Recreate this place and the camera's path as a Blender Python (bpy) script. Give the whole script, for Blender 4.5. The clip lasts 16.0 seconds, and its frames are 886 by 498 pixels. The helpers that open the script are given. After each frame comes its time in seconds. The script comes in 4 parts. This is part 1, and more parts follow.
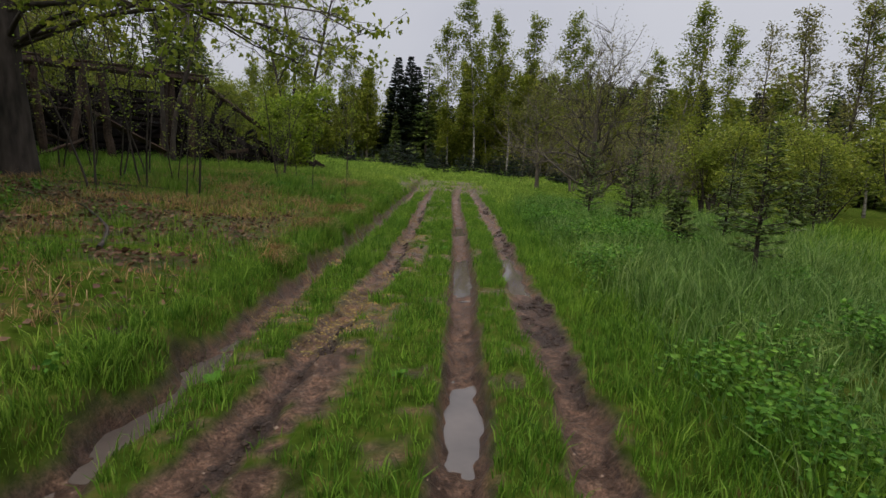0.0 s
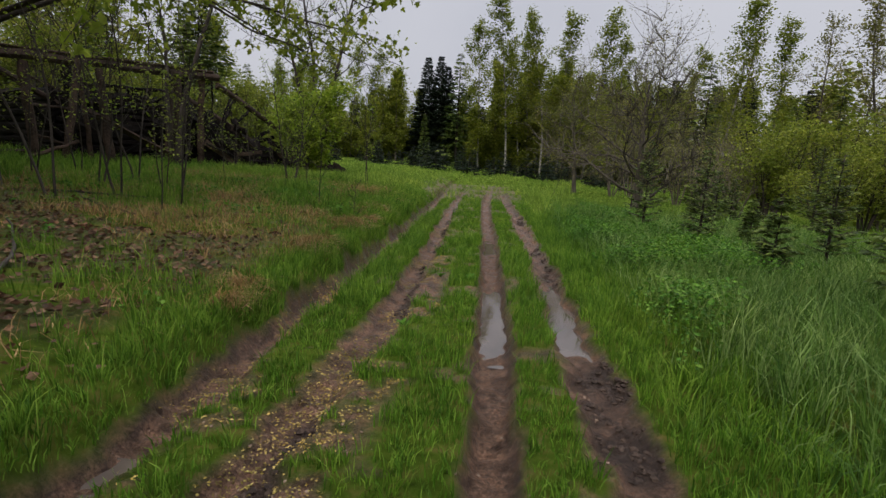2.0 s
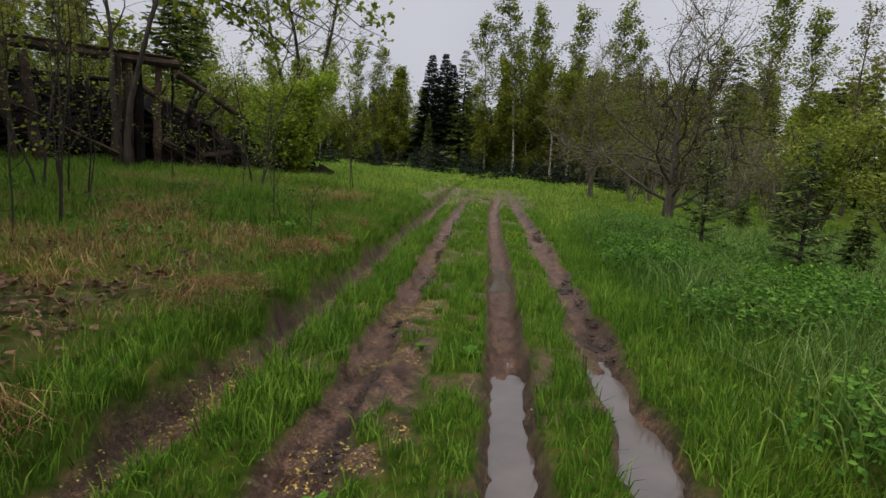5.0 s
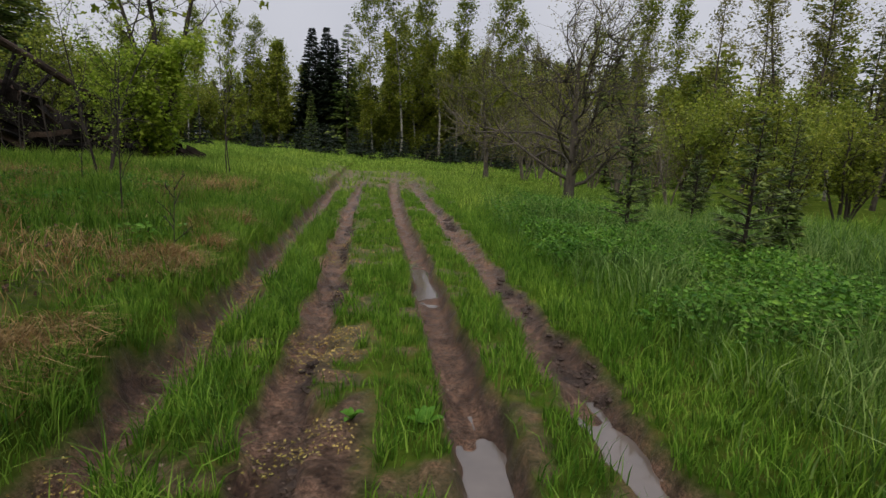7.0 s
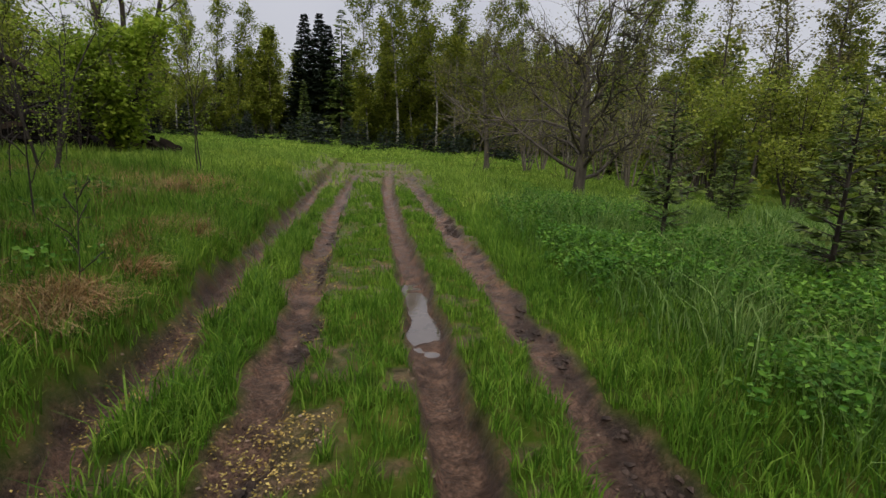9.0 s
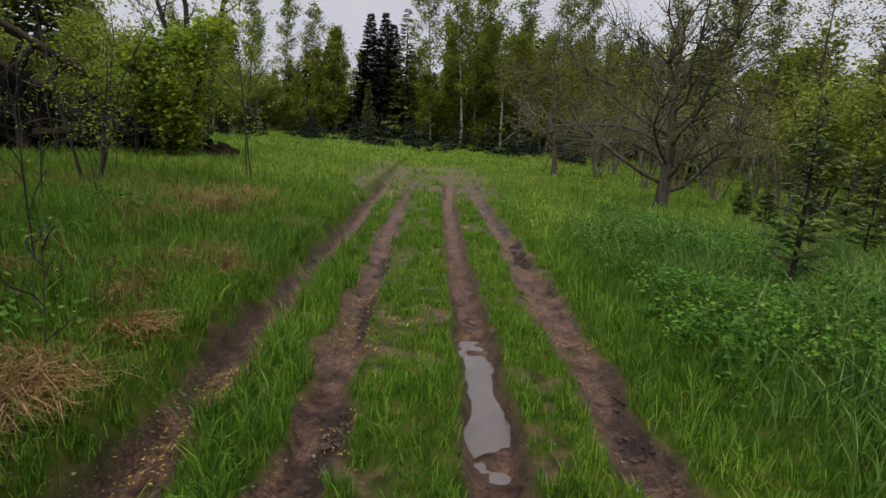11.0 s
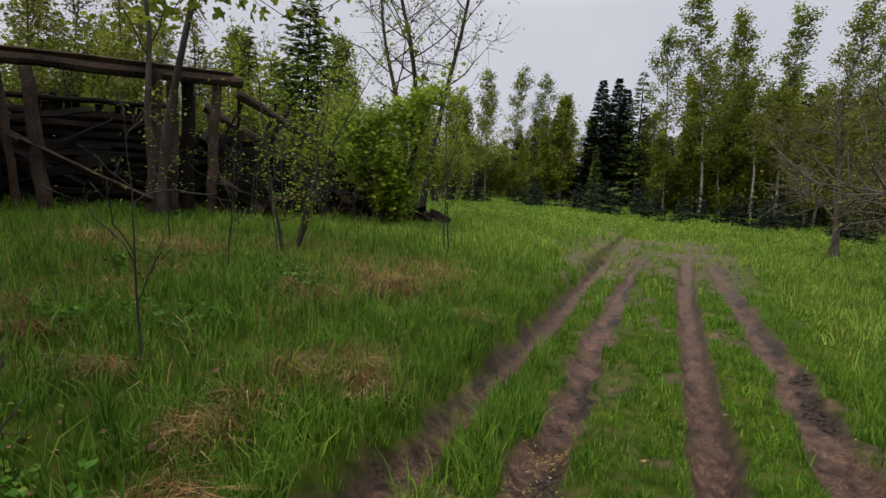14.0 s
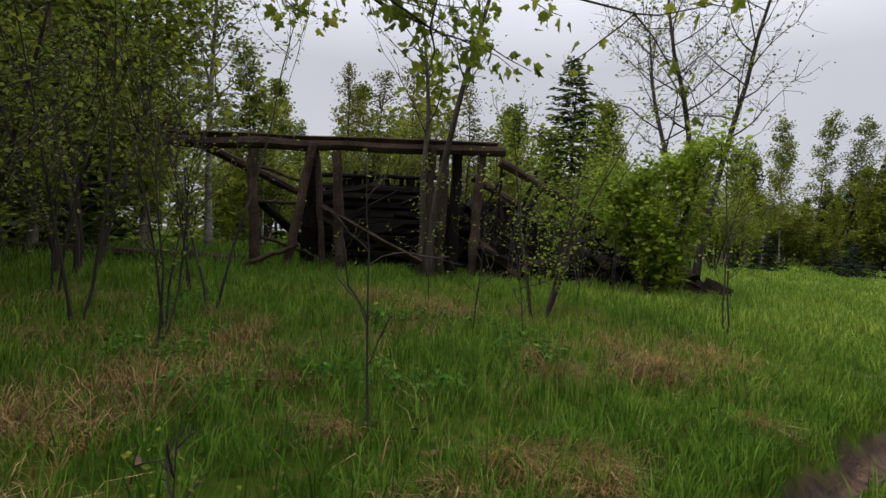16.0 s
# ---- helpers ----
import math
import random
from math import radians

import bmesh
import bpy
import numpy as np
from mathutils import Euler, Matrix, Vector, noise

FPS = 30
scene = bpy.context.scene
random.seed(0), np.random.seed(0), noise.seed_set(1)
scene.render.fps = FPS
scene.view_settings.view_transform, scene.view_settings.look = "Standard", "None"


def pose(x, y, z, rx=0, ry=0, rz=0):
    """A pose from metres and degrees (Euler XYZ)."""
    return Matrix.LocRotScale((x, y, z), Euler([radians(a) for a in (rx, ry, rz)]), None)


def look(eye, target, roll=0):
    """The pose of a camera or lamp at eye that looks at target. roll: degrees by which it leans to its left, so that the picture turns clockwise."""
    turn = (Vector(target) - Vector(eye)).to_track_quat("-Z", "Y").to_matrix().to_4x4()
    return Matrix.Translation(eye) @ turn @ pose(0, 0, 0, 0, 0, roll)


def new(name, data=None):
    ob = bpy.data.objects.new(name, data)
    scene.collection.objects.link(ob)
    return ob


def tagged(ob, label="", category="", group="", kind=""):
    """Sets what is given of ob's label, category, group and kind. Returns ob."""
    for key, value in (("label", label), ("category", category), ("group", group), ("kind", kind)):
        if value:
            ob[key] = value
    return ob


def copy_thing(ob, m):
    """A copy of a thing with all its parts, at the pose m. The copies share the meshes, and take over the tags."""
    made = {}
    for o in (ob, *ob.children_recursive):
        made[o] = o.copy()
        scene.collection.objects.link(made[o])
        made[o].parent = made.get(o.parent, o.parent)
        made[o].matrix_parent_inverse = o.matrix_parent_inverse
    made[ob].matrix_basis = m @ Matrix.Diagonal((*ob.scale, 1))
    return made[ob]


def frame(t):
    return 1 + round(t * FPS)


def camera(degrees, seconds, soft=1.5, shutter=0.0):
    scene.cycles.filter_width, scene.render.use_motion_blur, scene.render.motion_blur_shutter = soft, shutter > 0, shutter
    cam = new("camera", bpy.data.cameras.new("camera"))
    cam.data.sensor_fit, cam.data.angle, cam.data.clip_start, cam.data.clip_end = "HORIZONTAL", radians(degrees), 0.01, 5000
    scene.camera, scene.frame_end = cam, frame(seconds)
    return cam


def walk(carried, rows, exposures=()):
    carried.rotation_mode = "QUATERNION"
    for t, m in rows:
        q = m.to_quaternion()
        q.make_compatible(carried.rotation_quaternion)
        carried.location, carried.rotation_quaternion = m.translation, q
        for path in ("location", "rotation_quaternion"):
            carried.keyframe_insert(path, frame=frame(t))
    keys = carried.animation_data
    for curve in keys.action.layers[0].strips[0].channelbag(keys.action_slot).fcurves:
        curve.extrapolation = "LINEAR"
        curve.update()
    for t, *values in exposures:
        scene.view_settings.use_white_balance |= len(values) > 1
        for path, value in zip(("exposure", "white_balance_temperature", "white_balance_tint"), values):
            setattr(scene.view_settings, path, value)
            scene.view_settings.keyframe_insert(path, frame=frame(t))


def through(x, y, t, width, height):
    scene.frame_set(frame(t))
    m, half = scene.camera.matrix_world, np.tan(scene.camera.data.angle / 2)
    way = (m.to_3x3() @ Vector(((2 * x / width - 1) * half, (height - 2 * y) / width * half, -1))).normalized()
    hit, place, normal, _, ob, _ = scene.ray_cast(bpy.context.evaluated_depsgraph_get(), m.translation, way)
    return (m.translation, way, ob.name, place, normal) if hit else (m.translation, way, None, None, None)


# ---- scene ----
cam = camera(79.1, 16.0)
PATH = [
    (0, (0.589, -1.374, 1.324), (0.541, 0.595, 0.98), 3.2),
    (0.5, (0.61, -0.975, 1.327), (0.549, 0.994, 0.979), 3.3),
    (1, (0.617, -0.585, 1.318), (0.517, 1.383, 0.973), 3.2),
    (1.5, (0.588, -0.147, 1.331), (0.45, 1.819, 0.988), 3.2),
    (2, (0.587, 0.273, 1.323), (0.426, 2.237, 0.982), 3.1),
    (2.5, (0.574, 0.681, 1.318), (0.394, 2.644, 0.981), 3.1),
    (3, (0.562, 1.098, 1.324), (0.371, 3.061, 0.989), 3.1),
    (3.5, (0.586, 1.542, 1.336), (0.391, 3.504, 1.003), 2.9),
    (3.7, (0.583, 1.708, 1.337), (0.39, 3.671, 1.006), 3.0),
    (5.8, (0.393, 3.106, 1.227), (0.225, 5.07, 0.888), 2.6),
    (6, (0.329, 3.198, 1.235), (0.23, 5.164, 0.886), 2.7),
    (6.5, (0.244, 3.444, 1.222), (0.351, 5.407, 0.854), 2.6),
    (7, (0.226, 3.777, 1.232), (0.453, 5.726, 0.848), 2.5),
    (7.5, (0.239, 4.087, 1.199), (0.494, 6.032, 0.807), 2.4),
    (8, (0.271, 4.413, 1.213), (0.532, 6.355, 0.812), 2.2),
    (8.2, (0.282, 4.537, 1.207), (0.544, 6.478, 0.801), 2.2),
    (10.3, (0.362, 5.605, 1.382), (0.466, 7.555, 0.951), 2.4),
    (10.5, (0.36, 5.703, 1.396), (0.438, 7.655, 0.964), 2.6),
    (11, (0.345, 6.0, 1.391), (0.359, 7.952, 0.957), 2.5),
    (11.5, (0.325, 6.304, 1.395), (0.305, 8.256, 0.962), 2.5),
    (12, (0.301, 6.616, 1.388), (0.246, 8.569, 0.96), 2.6),
    (12.5, (0.268, 6.866, 1.398), (0.09, 8.818, 0.997), 2.6),
    (13, (0.262, 7.124, 1.413), (-0.074, 9.062, 1.052), 2.6),
    (13.5, (0.26, 7.376, 1.421), (-0.269, 9.281, 1.116), 2.6),
    (14, (0.264, 7.554, 1.442), (-0.523, 9.378, 1.208), 2.6),
    (14.5, (0.183, 7.726, 1.431), (-0.868, 9.419, 1.261), 2.8),
    (15, (0.138, 7.864, 1.445), (-1.157, 9.384, 1.329), 2.8),
    (15.5, (0.088, 7.973, 1.437), (-1.377, 9.333, 1.366), 3.0),
    (16, (0.073, 8.037, 1.438), (-1.486, 9.289, 1.399), 2.7),
]
walk(cam, [(t, look(eye, target, roll)) for t, eye, target, roll in PATH], ((0, 0.0), (6, 0.03), (11, 0.06), (13, 0.11), (16, 0.09)))

# ---- light ----
world = bpy.data.worlds.new("overcast")
world.use_nodes = True
scene.world = world
wt = world.node_tree
wt.nodes.clear()
w_out = wt.nodes.new("ShaderNodeOutputWorld")
w_bg = wt.nodes.new("ShaderNodeBackground")
w_sky = wt.nodes.new("ShaderNodeTexSky")
w_sky.sky_type = "NISHITA"
w_sky.sun_disc = False
w_sky.sun_elevation = radians(42)
w_sky.sun_rotation = radians(200)
w_sky.air_density, w_sky.dust_density = 1.0, 4.0
w_mix = wt.nodes.new("ShaderNodeMix")
w_mix.data_type = "RGBA"
w_mix.inputs["Factor"].default_value = 0.9
w_tex = wt.nodes.new("ShaderNodeTexCoord")
w_noise = wt.nodes.new("ShaderNodeTexNoise")
w_noise.inputs["Scale"].default_value = 2.2
w_noise.inputs["Detail"].default_value = 4
w_ramp = wt.nodes.new("ShaderNodeValToRGB")
w_ramp.color_ramp.elements[0].position, w_ramp.color_ramp.elements[1].position = 0.3, 0.75
w_ramp.color_ramp.elements[0].color = (5.5, 5.55, 6.2, 1)
w_ramp.color_ramp.elements[1].color = (6.6, 6.6, 7.1, 1)
wt.links.new(w_tex.outputs["Generated"], w_noise.inputs["Vector"])
wt.links.new(w_noise.outputs["Fac"], w_ramp.inputs["Fac"])
wt.links.new(w_sky.outputs["Color"], w_mix.inputs["A"])
wt.links.new(w_ramp.outputs["Color"], w_mix.inputs["B"])
wt.links.new(w_mix.outputs["Result"], w_bg.inputs["Color"])
# an overcast sky is brighter overhead than near the horizon
w_sep = wt.nodes.new("ShaderNodeSeparateXYZ")
w_up = wt.nodes.new("ShaderNodeMapRange")
w_up.inputs["From Min"].default_value, w_up.inputs["From Max"].default_value = 0.3, 0.9
w_up.inputs["To Min"].default_value, w_up.inputs["To Max"].default_value = 0.1, 0.36
wt.links.new(w_tex.outputs["Generated"], w_sep.inputs["Vector"])
wt.links.new(w_sep.outputs["Z"], w_up.inputs["Value"])
wt.links.new(w_up.outputs["Result"], w_bg.inputs["Strength"])
wt.links.new(w_bg.outputs["Background"], w_out.inputs["Surface"])

sun_data = bpy.data.lights.new("sun", "SUN")
sun_data.energy, sun_data.angle, sun_data.color = 1.5, radians(40), (1.0, 0.95, 0.86)
sun = new("sun", sun_data)
sun.matrix_world = look((-6, -14, 20), (0, 6, 0))


# ---- materials ----
def shader(name):
    m = bpy.data.materials.new(name)
    m.use_nodes = True
    nt = m.node_tree
    nt.nodes.clear()
    out = nt.nodes.new("ShaderNodeOutputMaterial")
    bsdf = nt.nodes.new("ShaderNodeBsdfPrincipled")
    nt.links.new(bsdf.outputs["BSDF"], out.inputs["Surface"])
    return m, nt, bsdf, out


def noise_node(nt, scale, detail=4.0, rough=0.55):
    tc = nt.nodes.new("ShaderNodeTexCoord")
    n = nt.nodes.new("ShaderNodeTexNoise")
    n.inputs["Scale"].default_value, n.inputs["Detail"].default_value, n.inputs["Roughness"].default_value = scale, detail, rough
    nt.links.new(tc.outputs["Object"], n.inputs["Vector"])
    return n


def ramp_node(nt, source, stops):
    r = nt.nodes.new("ShaderNodeValToRGB")
    while len(r.color_ramp.elements) < len(stops):
        r.color_ramp.elements.new(0.5)
    for e, (p, c) in zip(r.color_ramp.elements, stops):
        e.position, e.color = p, (*c, 1)
    nt.links.new(source, r.inputs["Fac"])
    return r


def mix_node(nt, fac, a, b, blend="MIX"):
    m = nt.nodes.new("ShaderNodeMix")
    m.data_type, m.blend_type = "RGBA", blend
    for sock, v in (("Factor", fac), ("A", a), ("B", b)):
        if hasattr(v, "is_output"):
            nt.links.new(v, m.inputs[sock])
        else:
            m.inputs[sock].default_value = v if sock == "Factor" else (*v, 1)
    return m.outputs["Result"]


def bump_node(nt, bsdf, height, strength, distance=0.02):
    b = nt.nodes.new("ShaderNodeBump")
    b.inputs["Strength"].default_value, b.inputs["Distance"].default_value = strength, distance
    nt.links.new(height, b.inputs["Height"])
    nt.links.new(b.outputs["Normal"], bsdf.inputs["Normal"])


def foliage(name, dark, mid, light, patch=0.35, through=0.3, rough=0.55):
    """Leaves or blades: colour varies from piece to piece and in patches, and light comes through."""
    m, nt, bsdf, out = shader(name)
    geo = nt.nodes.new("ShaderNodeNewGeometry")
    r = ramp_node(nt, geo.outputs["Random Per Island"], ((0.0, dark), (0.5, mid), (1.0, light)))
    n = noise_node(nt, patch, 3)
    pr = ramp_node(nt, n.outputs["Fac"], ((0.3, (0.66, 0.74, 0.66)), (0.5, (1.0, 1.0, 1.0)), (0.7, (1.32, 1.16, 1.15))))
    n2 = noise_node(nt, patch * 11, 2)
    p2 = ramp_node(nt, n2.outputs["Fac"], ((0.32, (0.62, 0.66, 0.62)), (0.5, (1.0, 1.0, 1.0)), (0.68, (1.3, 1.26, 1.25))))
    col = mix_node(nt, 1.0, r.outputs["Color"], pr.outputs["Color"], "MULTIPLY")
    col = mix_node(nt, 1.0, col, p2.outputs["Color"], "MULTIPLY")
    nt.links.new(col, bsdf.inputs["Base Color"])
    bsdf.inputs["Roughness"].default_value = rough
    bsdf.inputs["Specular IOR Level"].default_value = 0.1
    tr = nt.nodes.new("ShaderNodeBsdfTranslucent")
    nt.links.new(col, tr.inputs["Color"])
    mx = nt.nodes.new("ShaderNodeMixShader")
    mx.inputs["Fac"].default_value = through
    nt.links.new(bsdf.outputs["BSDF"], mx.inputs[1])
    nt.links.new(tr.outputs["BSDF"], mx.inputs[2])
    nt.links.new(mx.outputs["Shader"], out.inputs["Surface"])
    return m


def bark(name, dark, light, scale=9.0, stretch=0.25, rough=0.85):
    m, nt, bsdf, out = shader(name)
    tc = nt.nodes.new("ShaderNodeTexCoord")
    mp = nt.nodes.new("ShaderNodeMapping")
    mp.inputs["Scale"].default_value = (1, 1, stretch)
    nt.links.new(tc.outputs["Object"], mp.inputs["Vector"])
    n = nt.nodes.new("ShaderNodeTexNoise")
    n.inputs["Scale"].default_value, n.inputs["Detail"].default_value = scale, 7
    nt.links.new(mp.outputs["Vector"], n.inputs["Vector"])
    r = ramp_node(nt, n.outputs["Fac"], ((0.3, dark), (0.7, light)))
    big = noise_node(nt, 1.3, 3)
    br = ramp_node(nt, big.outputs["Fac"], ((0.3, (0.7, 0.72, 0.68)), (0.7, (1.15, 1.1, 1.1))))
    nt.links.new(mix_node(nt, 1.0, r.outputs["Color"], br.outputs["Color"], "MULTIPLY"), bsdf.inputs["Base Color"])
    bsdf.inputs["Roughness"].default_value = rough
    bsdf.inputs["Specular IOR Level"].default_value = 0.15 if rough > 0.6 else 0.4
    bump_node(nt, bsdf, n.outputs["Fac"], 0.6, 0.02)
    return m


def birch_bark():
    m, nt, bsdf, out = shader("birch_bark")
    tc = nt.nodes.new("ShaderNodeTexCoord")
    mp = nt.nodes.new("ShaderNodeMapping")
    mp.inputs["Scale"].default_value = (1, 1, 3.0)
    nt.links.new(tc.outputs["Object"], mp.inputs["Vector"])
    n = nt.nodes.new("ShaderNodeTexNoise")
    n.inputs["Scale"].default_value, n.inputs["Detail"].default_value = 2.2, 5
    nt.links.new(mp.outputs["Vector"], n.inputs["Vector"])
    r = ramp_node(nt, n.outputs["Fac"], ((0.38, (0.04, 0.036, 0.03)), (0.52, (0.17, 0.16, 0.13)), (0.8, (0.33, 0.31, 0.27))))
    nt.links.new(r.outputs["Color"], bsdf.inputs["Base Color"])
    bsdf.inputs["Roughness"].default_value = 0.8
    return m


def ground_material():
    """Turf soil with wet, pinkish clay where the mask says that wheels have bared it."""
    m, nt, bsdf, out = shader("turf_and_clay")
    at = nt.nodes.new("ShaderNodeAttribute")
    at.attribute_name = "bare"
    wet = nt.nodes.new("ShaderNodeAttribute")
    wet.attribute_name = "peat"
    fine, mid, big = noise_node(nt, 46, 9, 0.82), noise_node(nt, 9, 5), noise_node(nt, 1.1, 4)
    # strong tone contrast: shading of the small mud lumps is put into the colour
    clay = ramp_node(nt, fine.outputs["Fac"], ((0.34, (0.02, 0.012, 0.009)), (0.45, (0.08, 0.046, 0.03)), (0.55, (0.165, 0.099, 0.066)), (0.68, (0.31, 0.21, 0.15))))
    clay2 = ramp_node(nt, mid.outputs["Fac"], ((0.36, (0.42, 0.4, 0.39)), (0.52, (0.95, 0.93, 0.9)), (0.68, (1.4, 1.3, 1.2))))
    clay_c = mix_node(nt, 1.0, clay.outputs["Color"], clay2.outputs["Color"], "MULTIPLY")
    peat = ramp_node(nt, fine.outputs["Fac"], ((0.35, (0.012, 0.008, 0.006)), (0.52, (0.042, 0.027, 0.02)), (0.7, (0.11, 0.074, 0.055))))
    clay_c = mix_node(nt, wet.outputs["Fac"], clay_c, peat.outputs["Color"])
    turf = ramp_node(nt, mid.outputs["Fac"], ((0.3, (0.03, 0.05, 0.008)), (0.5, (0.065, 0.105, 0.014)), (0.66, (0.11, 0.11, 0.03)), (0.8, (0.12, 0.085, 0.04))))
    patch = ramp_node(nt, big.outputs["Fac"], ((0.35, (0.75, 0.8, 0.7)), (0.65, (1.2, 1.15, 1.0))))
    turf_c = mix_node(nt, 1.0, turf.outputs["Color"], patch.outputs["Color"], "MULTIPLY")
    nt.links.new(mix_node(nt, at.outputs["Fac"], turf_c, clay_c), bsdf.inputs["Base Color"])
    rr = ramp_node(nt, mid.outputs["Fac"], ((0.35, (0.3, 0.3, 0.3)), (0.65, (0.75, 0.75, 0.75))))
    nt.links.new(rr.outputs["Color"], bsdf.inputs["Roughness"])
    gloss = nt.nodes.new("ShaderNodeMath")
    gloss.operation = "MULTIPLY"
    gloss.inputs[1].default_value = 0.18
    nt.links.new(at.outputs["Fac"], gloss.inputs[0])
    nt.links.new(gloss.outputs["Value"], bsdf.inputs["Specular IOR Level"])
    bump_node(nt, bsdf, fine.outputs["Fac"], 1.0, 0.03)
    return m


def water_material():
    m, nt, bsdf, out = shader("muddy_water")
    n = noise_node(nt, 3, 3)
    r = ramp_node(nt, n.outputs["Fac"], ((0.3, (0.055, 0.044, 0.036)), (0.7, (0.095, 0.075, 0.062))))
    nt.links.new(r.outputs["Color"], bsdf.inputs["Base Color"])
    bsdf.inputs["Roughness"].default_value = 0.03
    bsdf.inputs["IOR"].default_value = 1.45
    rip = noise_node(nt, 14, 2)
    bump_node(nt, bsdf, rip.outputs["Fac"], 0.05, 0.01)
    return m


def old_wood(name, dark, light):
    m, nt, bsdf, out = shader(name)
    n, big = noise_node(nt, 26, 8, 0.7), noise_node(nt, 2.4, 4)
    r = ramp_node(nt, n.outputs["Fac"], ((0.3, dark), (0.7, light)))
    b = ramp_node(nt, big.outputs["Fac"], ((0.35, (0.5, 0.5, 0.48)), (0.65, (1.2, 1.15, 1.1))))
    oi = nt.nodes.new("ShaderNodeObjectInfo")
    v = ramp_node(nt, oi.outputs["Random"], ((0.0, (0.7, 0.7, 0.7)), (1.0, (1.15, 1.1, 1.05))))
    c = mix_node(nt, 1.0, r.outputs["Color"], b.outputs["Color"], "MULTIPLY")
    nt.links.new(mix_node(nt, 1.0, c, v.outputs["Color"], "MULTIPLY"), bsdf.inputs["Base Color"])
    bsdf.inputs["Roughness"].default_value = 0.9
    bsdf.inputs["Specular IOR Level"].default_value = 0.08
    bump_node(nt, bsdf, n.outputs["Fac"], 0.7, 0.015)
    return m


M_GROUND, M_WATER = ground_material(), water_material()
M_GRASS = foliage("meadow_grass", (0.035, 0.078, 0.008), (0.092, 0.182, 0.017), (0.2, 0.305, 0.045), 0.5, 0.42)
M_LUSH = foliage("lush_grass", (0.03, 0.075, 0.007), (0.082, 0.178, 0.014), (0.185, 0.295, 0.04), 0.7, 0.4)
M_BLUE = foliage("tall_bluish_grass", (0.03, 0.07, 0.012), (0.08, 0.155, 0.024), (0.2, 0.28, 0.09), 0.7)
M_STRAW = foliage("dry_straw", (0.1, 0.06, 0.022), (0.23, 0.145, 0.058), (0.4, 0.28, 0.13), 1.5, 0.2)
M_CHAFF = foliage("yellow_chaff", (0.12, 0.085, 0.02), (0.26, 0.19, 0.05), (0.42, 0.33, 0.11), 1.5, 0.1)
M_DEAD = foliage("dead_leaves", (0.03, 0.018, 0.011), (0.085, 0.046, 0.027), (0.17, 0.105, 0.06), 1.5, 0.1)
M_WEED = foliage("leafy_weeds", (0.024, 0.075, 0.008), (0.06, 0.155, 0.014), (0.12, 0.23, 0.028), 0.9)
M_BIRCH = foliage("birch_leaves", (0.09, 0.115, 0.012), (0.175, 0.21, 0.024), (0.28, 0.3, 0.045), 0.12, 0.5)
M_FRESH = foliage("fresh_leaves", (0.11, 0.17, 0.012), (0.2, 0.285, 0.022), (0.31, 0.38, 0.05), 0.3, 0.5)
M_OLIVE = foliage("willow_leaves", (0.08, 0.11, 0.012), (0.16, 0.2, 0.022), (0.26, 0.29, 0.045), 0.3, 0.42)
M_DULL = foliage("bud_leaves", (0.075, 0.08, 0.022), (0.15, 0.15, 0.04), (0.25, 0.24, 0.075), 0.4, 0.45)
M_NEEDLE = foliage("spruce_needles", (0.026, 0.045, 0.01), (0.065, 0.1, 0.02), (0.16, 0.2, 0.045), 0.4, 0.18)
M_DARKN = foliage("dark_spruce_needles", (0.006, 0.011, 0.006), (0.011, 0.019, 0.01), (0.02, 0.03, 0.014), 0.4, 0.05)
M_MAPLE = foliage("maple_leaves", (0.09, 0.12, 0.012), (0.15, 0.19, 0.02), (0.24, 0.27, 0.04), 0.8, 0.6)
M_BARK = bark("grey_bark", (0.05, 0.043, 0.034), (0.19, 0.165, 0.13))
M_DARKBARK = bark("dark_bark", (0.018, 0.015, 0.013), (0.07, 0.058, 0.048))
M_BIRCHBARK = birch_bark()
M_WOOD = old_wood("weathered_wood", (0.02, 0.015, 0.012), (0.1, 0.072, 0.056))
# the gloom inside the ruin is put into this near-black wood colour
M_SHADEWOOD = old_wood("rotten_shaded_wood", (0.003, 0.0027, 0.0025), (0.016, 0.013, 0.011))
M_CLOD = bark("peaty_clods", (0.015, 0.01, 0.008), (0.07, 0.048, 0.036), 30, 1.0, 0.8)
M_STONE = bark("pebbles", (0.12, 0.08, 0.06), (0.27, 0.2, 0.15), 18, 1.0, 0.7)
M_APPLE = bark("apple_bark", (0.028, 0.024, 0.02), (0.11, 0.095, 0.075))
# meadow grass again, lightened: how bright it looks from afar is in the colour
M_FARLIGHT = foliage("lightened_far_grass", (0.06, 0.11, 0.013), (0.15, 0.25, 0.03), (0.3, 0.41, 0.08), 0.4, 0.45)


